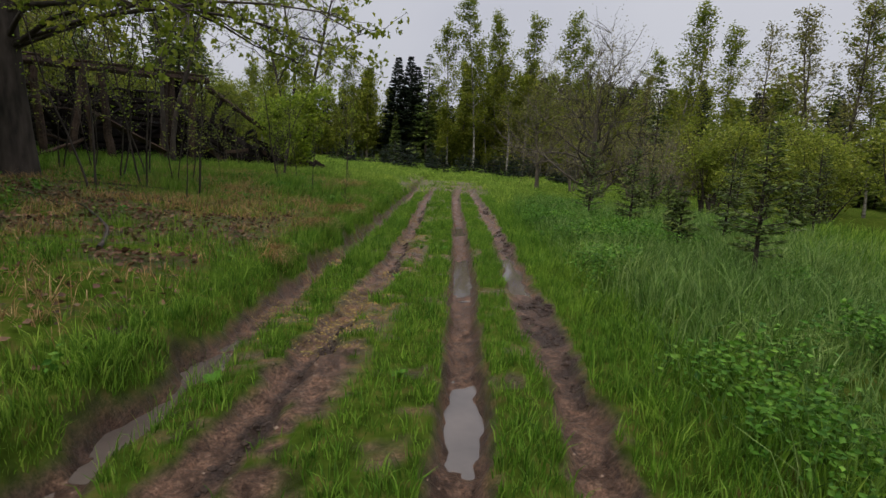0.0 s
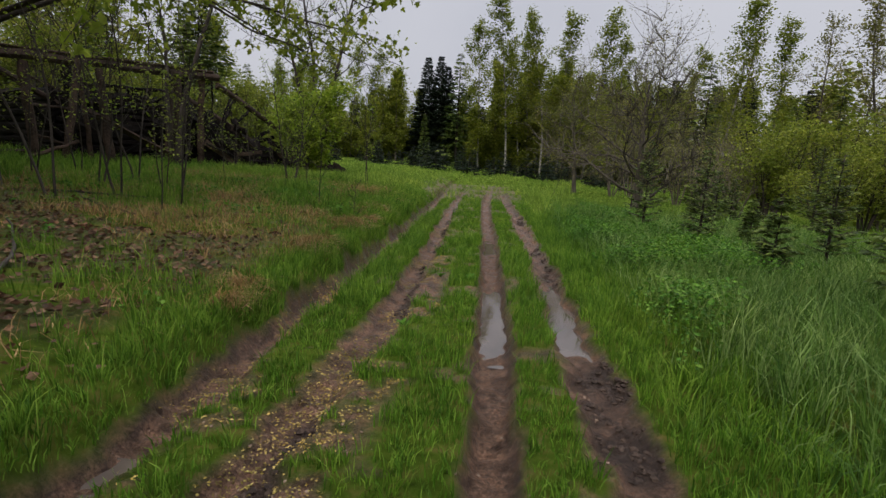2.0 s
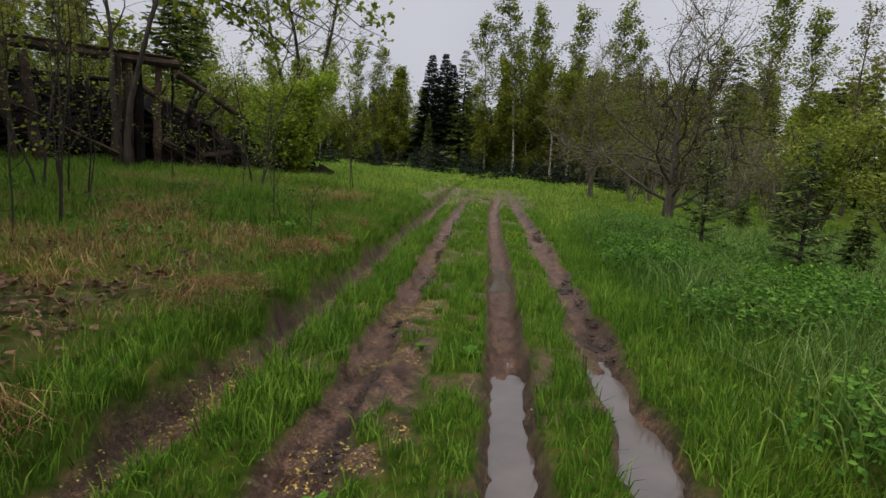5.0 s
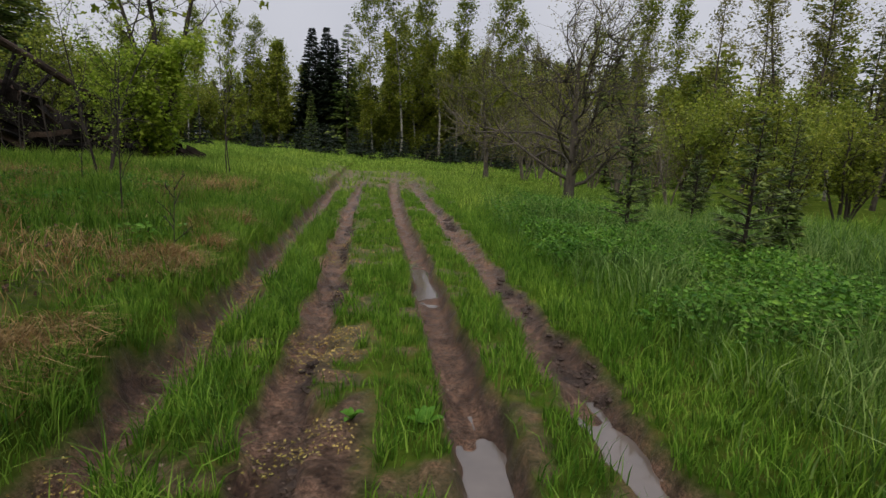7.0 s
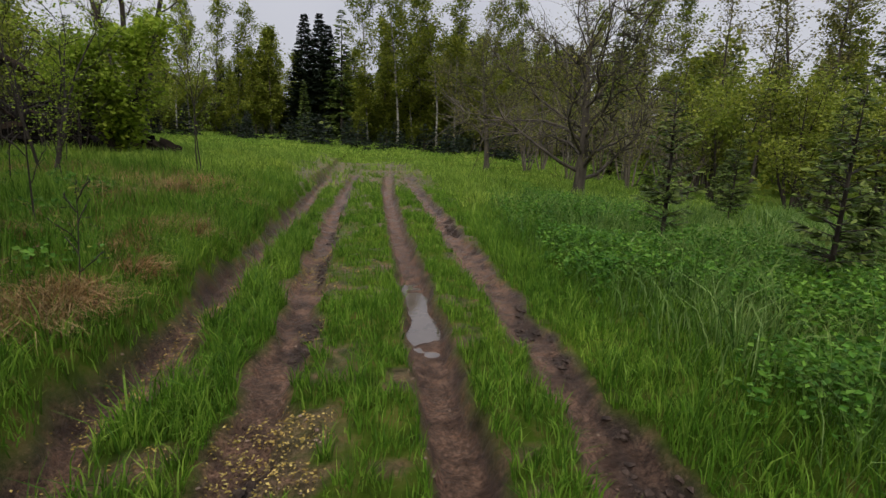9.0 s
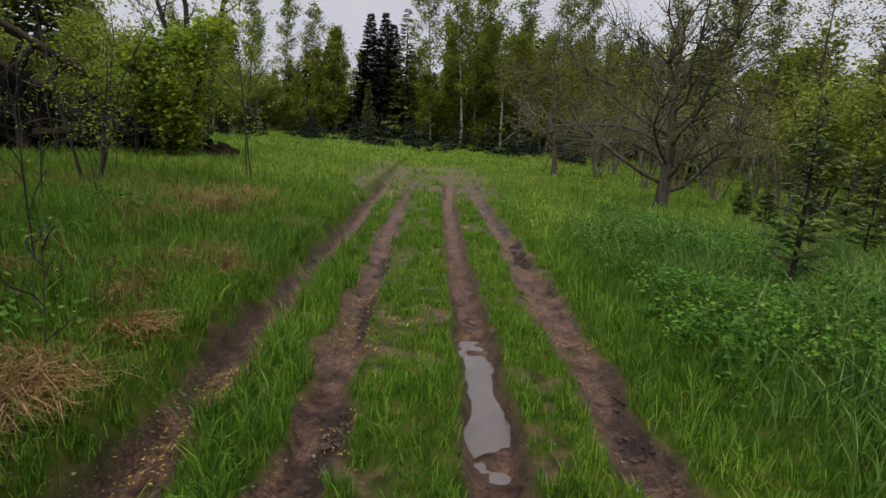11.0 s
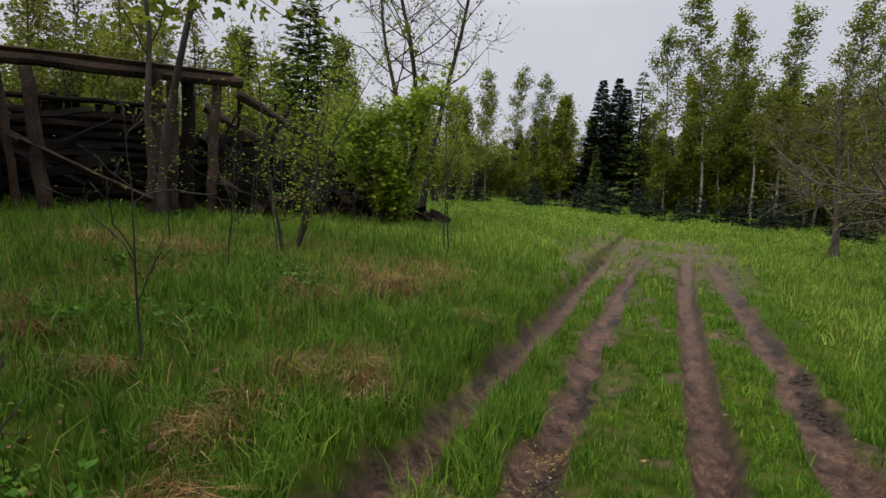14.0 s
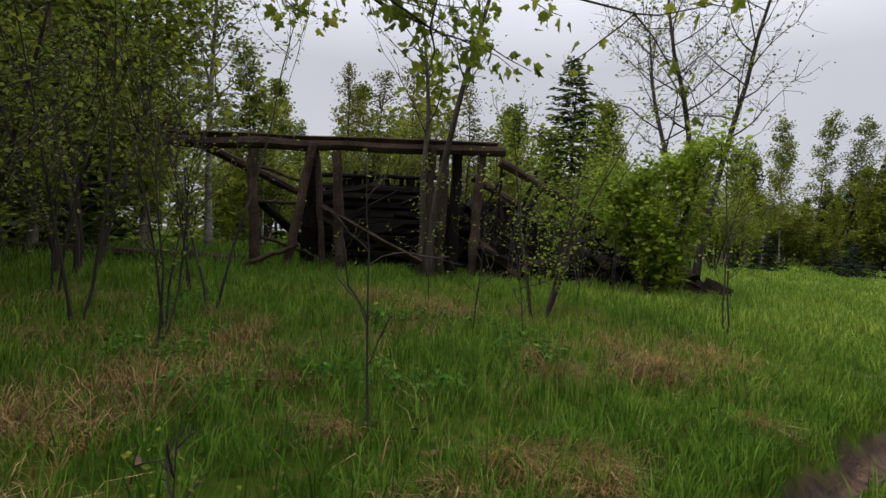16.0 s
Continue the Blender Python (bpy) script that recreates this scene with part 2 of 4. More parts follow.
# ---- building blocks ----
def mesh_np(name, verts, quads=None, tris=None, material=None, smooth=False):
    verts = np.asarray(verts, np.float32).reshape(-1, 3)
    quads = np.zeros((0, 4), np.int32) if quads is None else np.asarray(quads, np.int32).reshape(-1, 4)
    tris = np.zeros((0, 3), np.int32) if tris is None else np.asarray(tris, np.int32).reshape(-1, 3)
    me = bpy.data.meshes.new(name)
    me.vertices.add(len(verts))
    me.vertices.foreach_set("co", verts.ravel())
    loops = np.concatenate([quads.ravel(), tris.ravel()]).astype(np.int32)
    me.loops.add(len(loops))
    me.loops.foreach_set("vertex_index", loops)
    starts = np.concatenate([np.arange(len(quads)) * 4, len(quads) * 4 + np.arange(len(tris)) * 3]).astype(np.int32)
    me.polygons.add(len(starts))
    me.polygons.foreach_set("loop_start", starts)
    me.polygons.foreach_set("use_smooth", np.full(len(starts), smooth))
    me.update(calc_edges=True)
    if material:
        me.materials.append(material)
    return me


def part_np(name, me, parent, label=""):
    ob = new(name, me)
    ob.parent = parent
    return tagged(ob, label) if label else ob


def thing(name, label, category, group=""):
    ob = new(name)
    ob.empty_display_size = 0.2
    return tagged(ob, label, category, group)


def value_noise(x, y, scale, seed=0):
    """Smooth noise from 0 to 1 over the plan."""
    table = np.random.RandomState(seed).rand(64, 64)
    x, y, turn = np.asarray(x, float), np.asarray(y, float), 0.6 + 1.7 * seed
    u, v = (x * math.cos(turn) - y * math.sin(turn)) / scale, (x * math.sin(turn) + y * math.cos(turn)) / scale
    i, j = np.floor(u).astype(int), np.floor(v).astype(int)
    a, b = u - i, v - j
    a, b = a * a * (3 - 2 * a), b * b * (3 - 2 * b)
    g = lambda p, q: table[p % 64, q % 64]
    return (g(i, j) * (1 - a) + g(i + 1, j) * a) * (1 - b) + (g(i, j + 1) * (1 - a) + g(i + 1, j + 1) * a) * b


def step(v, lo, hi):
    k = np.clip((np.asarray(v, float) - lo) / (hi - lo), 0, 1)
    return k * k * (3 - 2 * k)


# ---- lie of the land ----
RUTS = (  # y, x of the middle; half width; depth
    ("a", (-6, 1, 3, 6, 8, 10, 13, 16, 20, 24), (-0.95, -0.93, -0.97, -0.9, -0.87, -0.92, -0.9, -0.95, -0.95, -1.0), 0.15, 0.12),
    ("b", (-6, 0.6, 2.4, 4.5, 8, 10, 12, 16, 21, 24), (-0.46, -0.44, -0.32, -0.2, -0.2, -0.27, -0.33, -0.37, -0.3, -0.3), 0.14, 0.07),
    ("c", (-6, 5.5, 7.5, 9.5, 11.8, 13.6, 16, 20, 24), (0.67, 0.68, 0.64, 0.63, 0.55, 0.51, 0.47, 0.57, 0.6), 0.145, 0.11),
    ("d", (-6, 3, 6, 9, 10.3, 13, 15.6, 20, 24), (1.28, 1.32, 1.3, 1.3, 1.24, 1.21, 1.1, 1.04, 1.05), 0.16, 0.07),
)
POOLS = (("c", 0.95, 1.8, 0.75), ("c", 4.15, 5.95, 1.0), ("c", 8.35, 9.4, 1.0), ("d", 4.2, 6.0, 0.8), ("a", 0.8, 2.1, 0.8))
WATER = -0.12


def bare_soil(x, y):
    """How bare of turf the ground is, how deep the wheels pressed it in, and how peaty it is."""
    x, y = np.asarray(x, float), np.asarray(y, float)
    wob = (value_noise(x, y, 0.35, 3) - 0.5) * 0.13 + (value_noise(x, y, 0.11, 4) - 0.5) * 0.08 + (value_noise(x, y, 0.05, 5) - 0.5) * 0.03
    fade = 1 - step(y, 17, 23)
    bare, dent, peat = np.zeros_like(x), np.zeros_like(x), np.zeros_like(x)
    for name, ys, xs, half, depth in RUTS:
        off = x - np.interp(y, ys, xs)
        d = np.abs(off) + wob * (0.45 if name == "c" else 0.8)
        k = 1 - step(d, half * 0.75, half * 1.2)
        bare = np.maximum(bare, k)
        well = np.zeros_like(x)
        for who, y0, y1, amount in POOLS:
            if who == name:
                well = np.maximum(well, amount * step(y, y0 - 0.15, y0 + 0.25) * (1 - step(y, y1 - 0.25, y1 + 0.15)))
        dent = np.maximum(dent, (1 - step(d, half * 0.45, half * 1.15)) * (depth + 0.055 * well))
        if name == "d":
            peat = np.maximum(peat, k * step(value_noise(x, y, 0.6, 8) + 0.35 * off / half + 0.2 * (1 - step(y, 2.5, 4)), 0.46, 0.7) * (0.45 + 0.55 * step(value_noise(x, y, 0.13, 10), 0.3, 0.6)))
        if name in "ac":
            side = -1 if name == "a" else 1
            peat = np.maximum(peat, 0.6 * k * step(side * off + 0.3 * half * (value_noise(x, y, 0.12, 13) - 0.5), half * 0.4, half * 0.7))
            peat = np.maximum(peat, 0.45 * k * step(-side * off, half * 0.7, half * 0.95))
        if name == "b":
            peat = np.maximum(peat, k * step(value_noise(x, y, 0.8, 9) + 0.2 * step(y, 7, 9), 0.5, 0.7) * step(off + 0.1 * (value_noise(x, y, 0.1, 29) - 0.5), -0.03, 0.05))
    churned = step(0.55 * value_noise(x, y, 0.35, 11) + 0.3 * value_noise(x, y, 0.12, 12) + 0.15 * value_noise(x, y, 0.05, 16), 0.46, 0.6)
    mid = np.interp(y, RUTS[1][1], RUTS[1][2])
    strip = step(x, mid - 0.1, mid + 0.05) * (1 - step(x, mid + 0.28, mid + 0.5)) * (1 - step(y, 5.5, 9.5) * 0.75)
    bare = np.maximum(bare, strip * churned)
    patchy = step(0.5 * value_noise(x, y, 0.3, 17) + 0.35 * value_noise(x, y, 0.12, 18) + 0.15 * value_noise(x, y, 0.05, 19), 0.6, 0.74)
    bare = np.maximum(bare, 0.75 * patchy * step(x, -1.1, -0.9) * (1 - step(x, 1.4, 1.6)))
    ragged = y + 7 * (value_noise(x, y, 0.9, 24) - 0.5) + 4 * (value_noise(x, y, 0.2, 25) - 0.5) + 3 * (value_noise(x, y, 0.07, 26) - 0.5)
    bare = bare * (1 - step(ragged, 17, 25))
    worn = step(ragged, 15, 18.5) * (1 - step(ragged, 22, 28)) * (1 - step(np.abs(x + 0.05), 1.0, 2.3)) * step(0.6 * value_noise(x, y, 0.12, 14) + 0.4 * value_noise(x, y, 0.05, 15), 0.2, 0.55)
    bare = np.maximum(bare, 0.75 * worn)
    mould = step(-x, 1.45, 1.9) * (1 - step(y, 4.5, 9.5)) * step(0.6 * value_noise(x, y, 0.6, 27) + 0.4 * value_noise(x, y, 0.15, 28), 0.4, 0.62)
    return np.maximum(bare, 0.42 * mould), dent * fade, np.maximum(peat, 0.55 * mould)


def land(x, y):
    """Height of the turf, without the wheel ruts."""
    x, y = np.asarray(x, float), np.asarray(y, float)
    z = np.interp(y, (-600, -5, 10, 14, 18, 26, 40, 52, 80, 700), (0, 0, 0, 0.04, 0.06, 0.06, 0.08, 0.1, 0.2, 0.2))
    edge = np.interp(y, RUTS[0][1], RUTS[0][2]) - 0.12
    left = np.clip(edge - x, 0, None)
    z = z + (0.15 * step(left, 0.02, 0.14) + 0.13 * step(left, 0.1, 1.2) + 0.055 * np.clip(left, 0, 9) + 0.01 * np.clip(left - 9, 0, 30)) * (1 - 0.4 * step(y, 18, 40))
    right = np.clip(x - 1.7, 0, None)
    z = z + 0.06 * step(right, 0, 0.5) * (1 - step(y, 12, 18)) - np.clip(right, 0, 16) * (0.012 + 0.055 * step(y, 9, 19)) * (1 - 0.3 * step(y, 25, 50))
    return z + (value_noise(x, y, 1.7, 21) - 0.5) * 0.09 + (value_noise(x, y, 0.45, 22) - 0.5) * 0.035


def soil(x, y):
    bare, dent, peat = bare_soil(x, y)
    rough = (value_noise(x, y, 0.08, 31) - 0.5) * 0.045 + (value_noise(x, y, 0.22, 32) - 0.5) * 0.03
    flat = np.clip(dent / 0.06, 0, 1)
    x, y = np.asarray(x, float), np.asarray(y, float)
    bump_off = ((value_noise(x, y, 1.7, 21) - 0.5) * 0.09 + (value_noise(x, y, 0.45, 22) - 0.5) * 0.035) * flat
    return land(x, y) - bump_off - dent + rough * np.clip(bare, 0.15, 1)


def height(x, y):
    return float(soil(np.array([x]), np.array([y]))[0])


def ground_sheet():
    def axis(parts):
        return np.unique(np.round(np.concatenate(parts), 4))
    far = np.array([1.0, 1.3, 1.8, 2.5, 3.5, 5, 7, 10, 15, 22, 32, 48, 70, 100, 150, 220, 320, 450, 600])
    xs = axis([np.arange(-1.9, 2.2, 0.035), np.arange(-12, -1.9, 0.16), np.arange(2.2, 10, 0.16), -12 - far, 10 + far])
    ys = axis([np.arange(-1.2, 14, 0.045), np.arange(14, 26, 0.08), 26 + far, -1.2 - far, np.arange(26, 56, 1.0)])
    gx, gy = np.meshgrid(xs, ys)
    z = soil(gx.ravel(), gy.ravel())
    n, m = len(xs), len(ys)
    base = (np.arange(m - 1)[:, None] * n + np.arange(n - 1)[None]).ravel()
    me = mesh_np("ground", np.stack([gx.ravel(), gy.ravel(), z], 1), np.stack([base, base + 1, base + n + 1, base + n], 1), None, M_GROUND, True)
    bare, dent, peat = bare_soil(gx.ravel(), gy.ravel())
    for key, values in (("bare", bare), ("peat", peat)):
        me.attributes.new(key, "FLOAT", "POINT").data.foreach_set("value", values.astype(np.float32))
    return tagged(new("ground", me), "grassy meadow ground with muddy clay wheel ruts", "ground", kind="structure")


ground_sheet()


def puddle(name, y0, y1):
    ys_mid, xs_mid, half = next((r[1], r[2], r[3]) for r in RUTS if r[0] == name)
    ys = np.linspace(y0 - 0.3, y1 + 0.3, 24)
    mid = np.interp(ys, ys_mid, xs_mid)
    verts = [(m + k * half * 1.1, y, WATER) for y, m in zip(ys, mid) for k in (-1, -0.5, 0, 0.5, 1)]
    if name == "d":
        verts = [(a, b, c + 0.045) for a, b, c in verts]
    quads = [(5 * i + j, 5 * i + j + 1, 5 * i + j + 6, 5 * i + j + 5) for i in range(23) for j in range(4)]
    tagged(new("puddle", mesh_np("puddle", verts, quads, None, M_WATER, True)), "shallow muddy rain puddle in a wheel rut", "puddle", kind="structure")


for who, y0, y1, amount in POOLS:
    puddle(who, y0, y1)


# ---- grass ----
def blades(rng, px, py, tall, wide, lean=0.45, bend=0.5, ways=None):
    """Verts, quads and tris of bent blades that stand at px, py."""
    n = len(px)
    pz = soil(px, py) - 0.01
    az, turn = rng.uniform(0, 2 * np.pi, n), rng.uniform(0, 2 * np.pi, n)
    if ways is not None:
        az = ways + rng.normal(size=n) * 0.6
    h = tall * rng.uniform(0.55, 1.25, n)
    ln = h * lean * rng.uniform(0.15, 1.2, n)
    d = np.stack([np.cos(az), np.sin(az), 0 * az], 1)
    s = np.stack([np.cos(turn), np.sin(turn), 0 * az], 1) * (wide * rng.uniform(0.6, 1.3, n))[:, None]
    p = np.stack([px, py, pz], 1)
    up = np.array([0, 0, 1.0])
    mid = p + d * (ln * 0.3)[:, None] + up * (h * 0.58)[:, None]
    tip = p + d * ln[:, None] + up * (h * (1 - bend * 0.35 * (ln / h) ** 2))[:, None]
    v = np.stack([p - s * 0.5, p + s * 0.5, mid + s * 0.38, mid - s * 0.38, tip], 1)
    base = np.arange(n)[:, None] * 5
    return v.reshape(-1, 3), base + np.array([0, 1, 2, 3]), base + np.array([3, 2, 4])


def join(pieces):
    vs, qs, ts, at = [], [], [], 0
    for v, q, t in pieces:
        vs.append(v)
        if q is not None:
            qs.append(q + at)
        if t is not None:
            ts.append(t + at)
        at += len(v)
    return np.concatenate(vs), np.concatenate(qs) if qs else None, np.concatenate(ts) if ts else None


def scatter(rng, n, x0, x1, y0, y1, keep=0.35):
    x, y = rng.uniform(x0, x1, n), rng.uniform(y0, y1, n)
    bare, dent, peat = bare_soil(x, y)
    ok = bare < keep * rng.uniform(0.3, 1.2, n)
    return x[ok], y[ok]


def grass_field(name, label, material, seed, zones):
    rng = np.random.RandomState(seed)
    pieces = []
    for x0, x1, y0, y1, n, tall, wide, lean, pick in zones:
        # tufts: blades share a root and lean outwards from it
        per = 9
        cx, cy = rng.uniform(x0, x1, n // per), rng.uniform(y0, y1, n // per)
        soft = min(0.6, 0.09 * (x1 - x0))
        cx, cy = cx + rng.normal(size=len(cx)) * soft, cy + rng.normal(size=len(cy)) * min(0.7, 4 * soft)
        big = np.repeat(rng.uniform(0.55, 1.35, n // per), per)
        reach = 0.03 * (wide / 0.007) ** 0.8
        dx, dy = rng.normal(size=(2, len(big))) * reach
        x, y = np.repeat(cx, per) + dx, np.repeat(cy, per) + dy
        bare, dent, peat = bare_soil(x, y)
        ok = (bare < 0.35 * rng.uniform(0.3, 1.2, len(x))) & (pick(x, y) > rng.rand(len(x)))
        x, y, dx, dy, big = x[ok], y[ok], dx[ok], dy[ok], big[ok]
        local = tall * big * (0.6 + 0.8 * value_noise(x, y, 0.5, seed + 5))
        pieces.append(blades(rng, x, y, local, wide, lean, 0.5, np.arctan2(dy, dx)))
    v, q, t = join(pieces)
    return tagged(new(name, mesh_np(name, v, q, t, material)), label, "grass", kind="stuff")


def everywhere(x, y):
    return np.ones_like(x)


def off_track(x, y):
    return np.where((x > -1.3) & (x < 1.65) & (y < 19), 0.0, 1.0)


def brown_bank(x, y):
    """Where last year's straw lies on the bank."""
    k = step(value_noise(x, y, 1.1, 41) * 0.7 + value_noise(x, y, 0.4, 42) * 0.5, 0.42, 0.8)
    return k * step(-x, 1.3, 2.0) * (0.45 + 0.55 * step(y, 3, 6)) * (1 - step(y, 11.5, 15)) * (1 - 0.8 * step(-x, 5.5, 8))


def green_bank(x, y):
    worn = (1 - step(y, 5, 10)) * step(-x, 1.35, 1.7) * step(value_noise(x, y, 0.6, 43), 0.2, 0.55)
    return (1 - 0.65 * brown_bank(x, y)) * (1 - 0.85 * worn)


def right_bank(x, y):
    return step(x, 1.7, 2.4)


grass_field("meadow_grass", "fresh green meadow grass wet after rain", M_GRASS, 51, (
    (-6, -1.0, -0.5, 8, 58000, 0.14, 0.007, 0.6, green_bank),
    (-9.5, -1.0, 8, 15, 64000, 0.17, 0.009, 0.6, green_bank),
    (-16, -9.5, 3, 18, 14000, 0.25, 0.018, 0.6, everywhere),
    (-9, -1.0, -5, -0.3, 12000, 0.15, 0.014, 0.6, everywhere),
    (1.6, 9, -5, -0.3, 12000, 0.18, 0.014, 0.6, everywhere),
    (6, 16, 3, 15, 14000, 0.28, 0.018, 0.6, everywhere),
))
# far zones use the lightened copy of the grass colour
grass_field("far_grass", "short far meadow grass with its distant brightness put into the colour", M_FARLIGHT, 55, (
    (-12, 0, 15, 24, 46000, 0.15, 0.014, 0.6, everywhere),
    (0, 12, 13, 24, 40000, 0.17, 0.014, 0.6, off_track),
    (-16, 16, 24, 36, 36000, 0.13, 0.025, 0.6, everywhere),
    (-24, 26, 36, 54, 42000, 0.15, 0.045, 0.6, everywhere),
))
grass_field("track_grass", "lush bright green grass growing between the ruts", M_LUSH, 52, (
    (-1.25, 1.75, -0.6, 5, 34000, 0.09, 0.0065, 0.7, everywhere),
    (-1.25, 1.75, 5, 10, 40000, 0.09, 0.007, 0.7, everywhere),
    (-1.3, 1.75, 10, 20, 42000, 0.075, 0.009, 0.7, everywhere),
    (1.5, 2.6, -0.5, 13, 26000, 0.16, 0.007, 0.7, everywhere),
    (-0.75, -0.3, 4.5, 11, 6000, 0.17, 0.007, 0.9, everywhere),
    (-1.4, -0.97, -0.6, 9, 9000, 0.11, 0.0065, 0.9, everywhere),
    (-1.9, -1.1, 9, 17, 12000, 0.13, 0.008, 0.9, everywhere),
))
grass_field("tall_grass", "tall bluish green grass leaning beside the track", M_BLUE, 53, (
    (2.0, 6, -0.5, 7, 26000, 0.33, 0.008, 0.9, right_bank),
    (2.0, 8, 7, 14, 22000, 0.3, 0.010, 0.9, right_bank),
))
grass_field("dry_grass", "dry straw-coloured grass from last year on the bank", M_STRAW, 54, (
    (-6.5, -1.1, -0.5, 8, 46000, 0.14, 0.006, 1.7, brown_bank),
    (-6.5, -1.1, 8, 15, 44000, 0.17, 0.007, 1.7, brown_bank),
))


# ---- leaves and wood ----
def leaf_quads(rng, centres, size, aspect=0.6, flat=0.4, droop=0.0):
    """A folded rhombic leaf at every centre."""
    n = len(centres)
    d = rng.normal(size=(n, 3))
    d[:, 2] = d[:, 2] * flat - droop
    d /= np.linalg.norm(d, axis=1)[:, None] + 1e-9
    up = rng.normal(size=(n, 3)) * 0.6 + np.array([0, 0, 1.0])
    s = np.cross(d, up)
    s /= np.linalg.norm(s, axis=1)[:, None] + 1e-9
    nr = np.cross(s, d)
    L = (size * rng.uniform(0.6, 1.3, n))[:, None]
    v = np.stack([centres - d * L * 0.5, centres + s * L * aspect * 0.5 + nr * L * 0.08, centres + d * L * 0.5, centres - s * L * aspect * 0.5 + nr * L * 0.08], 1)
    return v.reshape(-1, 3), np.arange(n * 4).reshape(-1, 4), None


def tube(pts, radii, k=5):
    pts, radii = np.asarray(pts, float), np.asarray(radii, float)
    n = len(pts)
    tan = np.gradient(pts, axis=0)
    tan /= np.linalg.norm(tan, axis=1)[:, None] + 1e-9
    ref = np.array([0.31, 0.2, 0.93]) if abs(tan[0, 2]) < 0.8 else np.array([1.0, 0.1, 0])
    a = np.cross(tan, ref)
    a /= np.linalg.norm(a, axis=1)[:, None] + 1e-9
    b = np.cross(tan, a)
    th = np.arange(k) * 2 * np.pi / k
    v = pts[:, None] + radii[:, None, None] * (np.cos(th)[None, :, None] * a[:, None] + np.sin(th)[None, :, None] * b[:, None])
    i, j = np.meshgrid(np.arange(n - 1), np.arange(k), indexing="ij")
    q = np.stack([i * k + j, i * k + (j + 1) % k, (i + 1) * k + (j + 1) % k, (i + 1) * k + j], -1).reshape(-1, 4)
    cap = np.array([[(n - 1) * k, (n - 1) * k + c, (n - 1) * k + c + 1] for c in range(1, k - 1)])
    return v.reshape(-1, 3), q, cap


def wander(rng, start, way, length, n, curl=0.15, lift=0.0):
    """A crooked line from start."""
    pts, d = [np.array(start, float)], np.array(way, float)
    for _ in range(n):
        d = d + rng.normal(size=3) * curl + np.array([0, 0, lift])
        d /= np.linalg.norm(d)
        pts.append(pts[-1] + d * length / n)
    return np.array(pts)


def broadleaf(name, label, category, seed, tall, girth, crown_from, reach, limbs, leaves, leaf, wood_mat, leaf_mat, rise=0.6, stems=1, spread=0.15, twigs=4, curl=0.16, shape="egg", jitter=0.12, lift=0.05, aspect=0.65, group="", low=0.35):
    """A tree or shrub with tapered stems, limbs, twigs and many small leaves on the twigs."""
    rng = np.random.RandomState(seed)
    wood, seats = [], []
    for s in range(stems):
        a0 = rng.uniform(0, 2 * np.pi)
        out = spread * (rng.uniform(0.4, 1.2) if stems > 1 else 0.25)
        H = tall * (1 if s == 0 else rng.uniform(0.65, 0.98))
        foot = np.array([np.cos(a0), np.sin(a0), 0]) * (girth * 1.6 if stems > 1 else 0)
        trunk = wander(rng, foot - np.array([0, 0, 0.15]), (np.cos(a0) * out, np.sin(a0) * out, 1), H + 0.15, 9, 0.05 if stems == 1 else 0.07, 0.03)
        f = np.linspace(0, 1, len(trunk))
        r = girth * (1 - f) ** 0.8 + girth * 0.06
        r[0] *= 1.35
        wood.append(tube(trunk, r, 7))
        for i in range(limbs):
            u = crown_from + (0.97 - crown_from) * (i + rng.uniform(0, 0.9)) / limbs
            p = np.array([np.interp(u, f, trunk[:, c]) for c in range(3)])
            w = (u - crown_from) / (1 - crown_from)
            prof = {"egg": np.sin(np.pi * (0.18 + 0.8 * w)) ** 0.8, "cone": 1.02 - w, "spire": (1.05 - w) ** 0.55 * (0.45 + 0.55 * min(1, w * 3 + 0.15)), "column": 0.55 + 0.45 * np.sin(np.pi * min(1, w + 0.15)), "bowl": low + (1 - low) * np.sin(np.pi * (0.25 + 0.6 * w))}[shape]
            az = i * 2.4 + rng.uniform(-0.5, 0.5)
            L = reach * prof * rng.uniform(0.5, 1.25)
            line = wander(rng, p, (np.cos(az), np.sin(az), rise * rng.uniform(0.5, 1.5)), L, 6, curl, lift)
            r0 = max(0.004, girth * 0.42 * (1 - u * 0.75))
            wood.append(tube(line, np.linspace(r0, 0.004, 7), 4))
            for k in range(twigs):
                q = line[rng.randint(2, 7)]
                dd = line[-1] - line[-3]
                dd = dd / (np.linalg.norm(dd) + 1e-9) + rng.normal(size=3) * 0.7
                tw = wander(rng, q, dd / np.linalg.norm(dd), L * rng.uniform(0.25, 0.5), 3, curl * 1.3, lift)
                wood.append(tube(tw, np.linspace(r0 * 0.35, 0.003, 4), 3))
                seats.append(tw)
            seats.append(line[2:])
    root = thing(name, label, category, group)
    v, q, t = join(wood)
    part_np("trunk", mesh_np("trunk", v, q, t, wood_mat, True), root)
    pts = np.concatenate(seats)
    c = pts[rng.randint(0, len(pts), leaves)] + rng.normal(size=(leaves, 3)) * jitter
    v, q, t = leaf_quads(rng, c, leaf, aspect)
    part_np("crown", mesh_np("crown", v, q, None, leaf_mat), root)
    return root


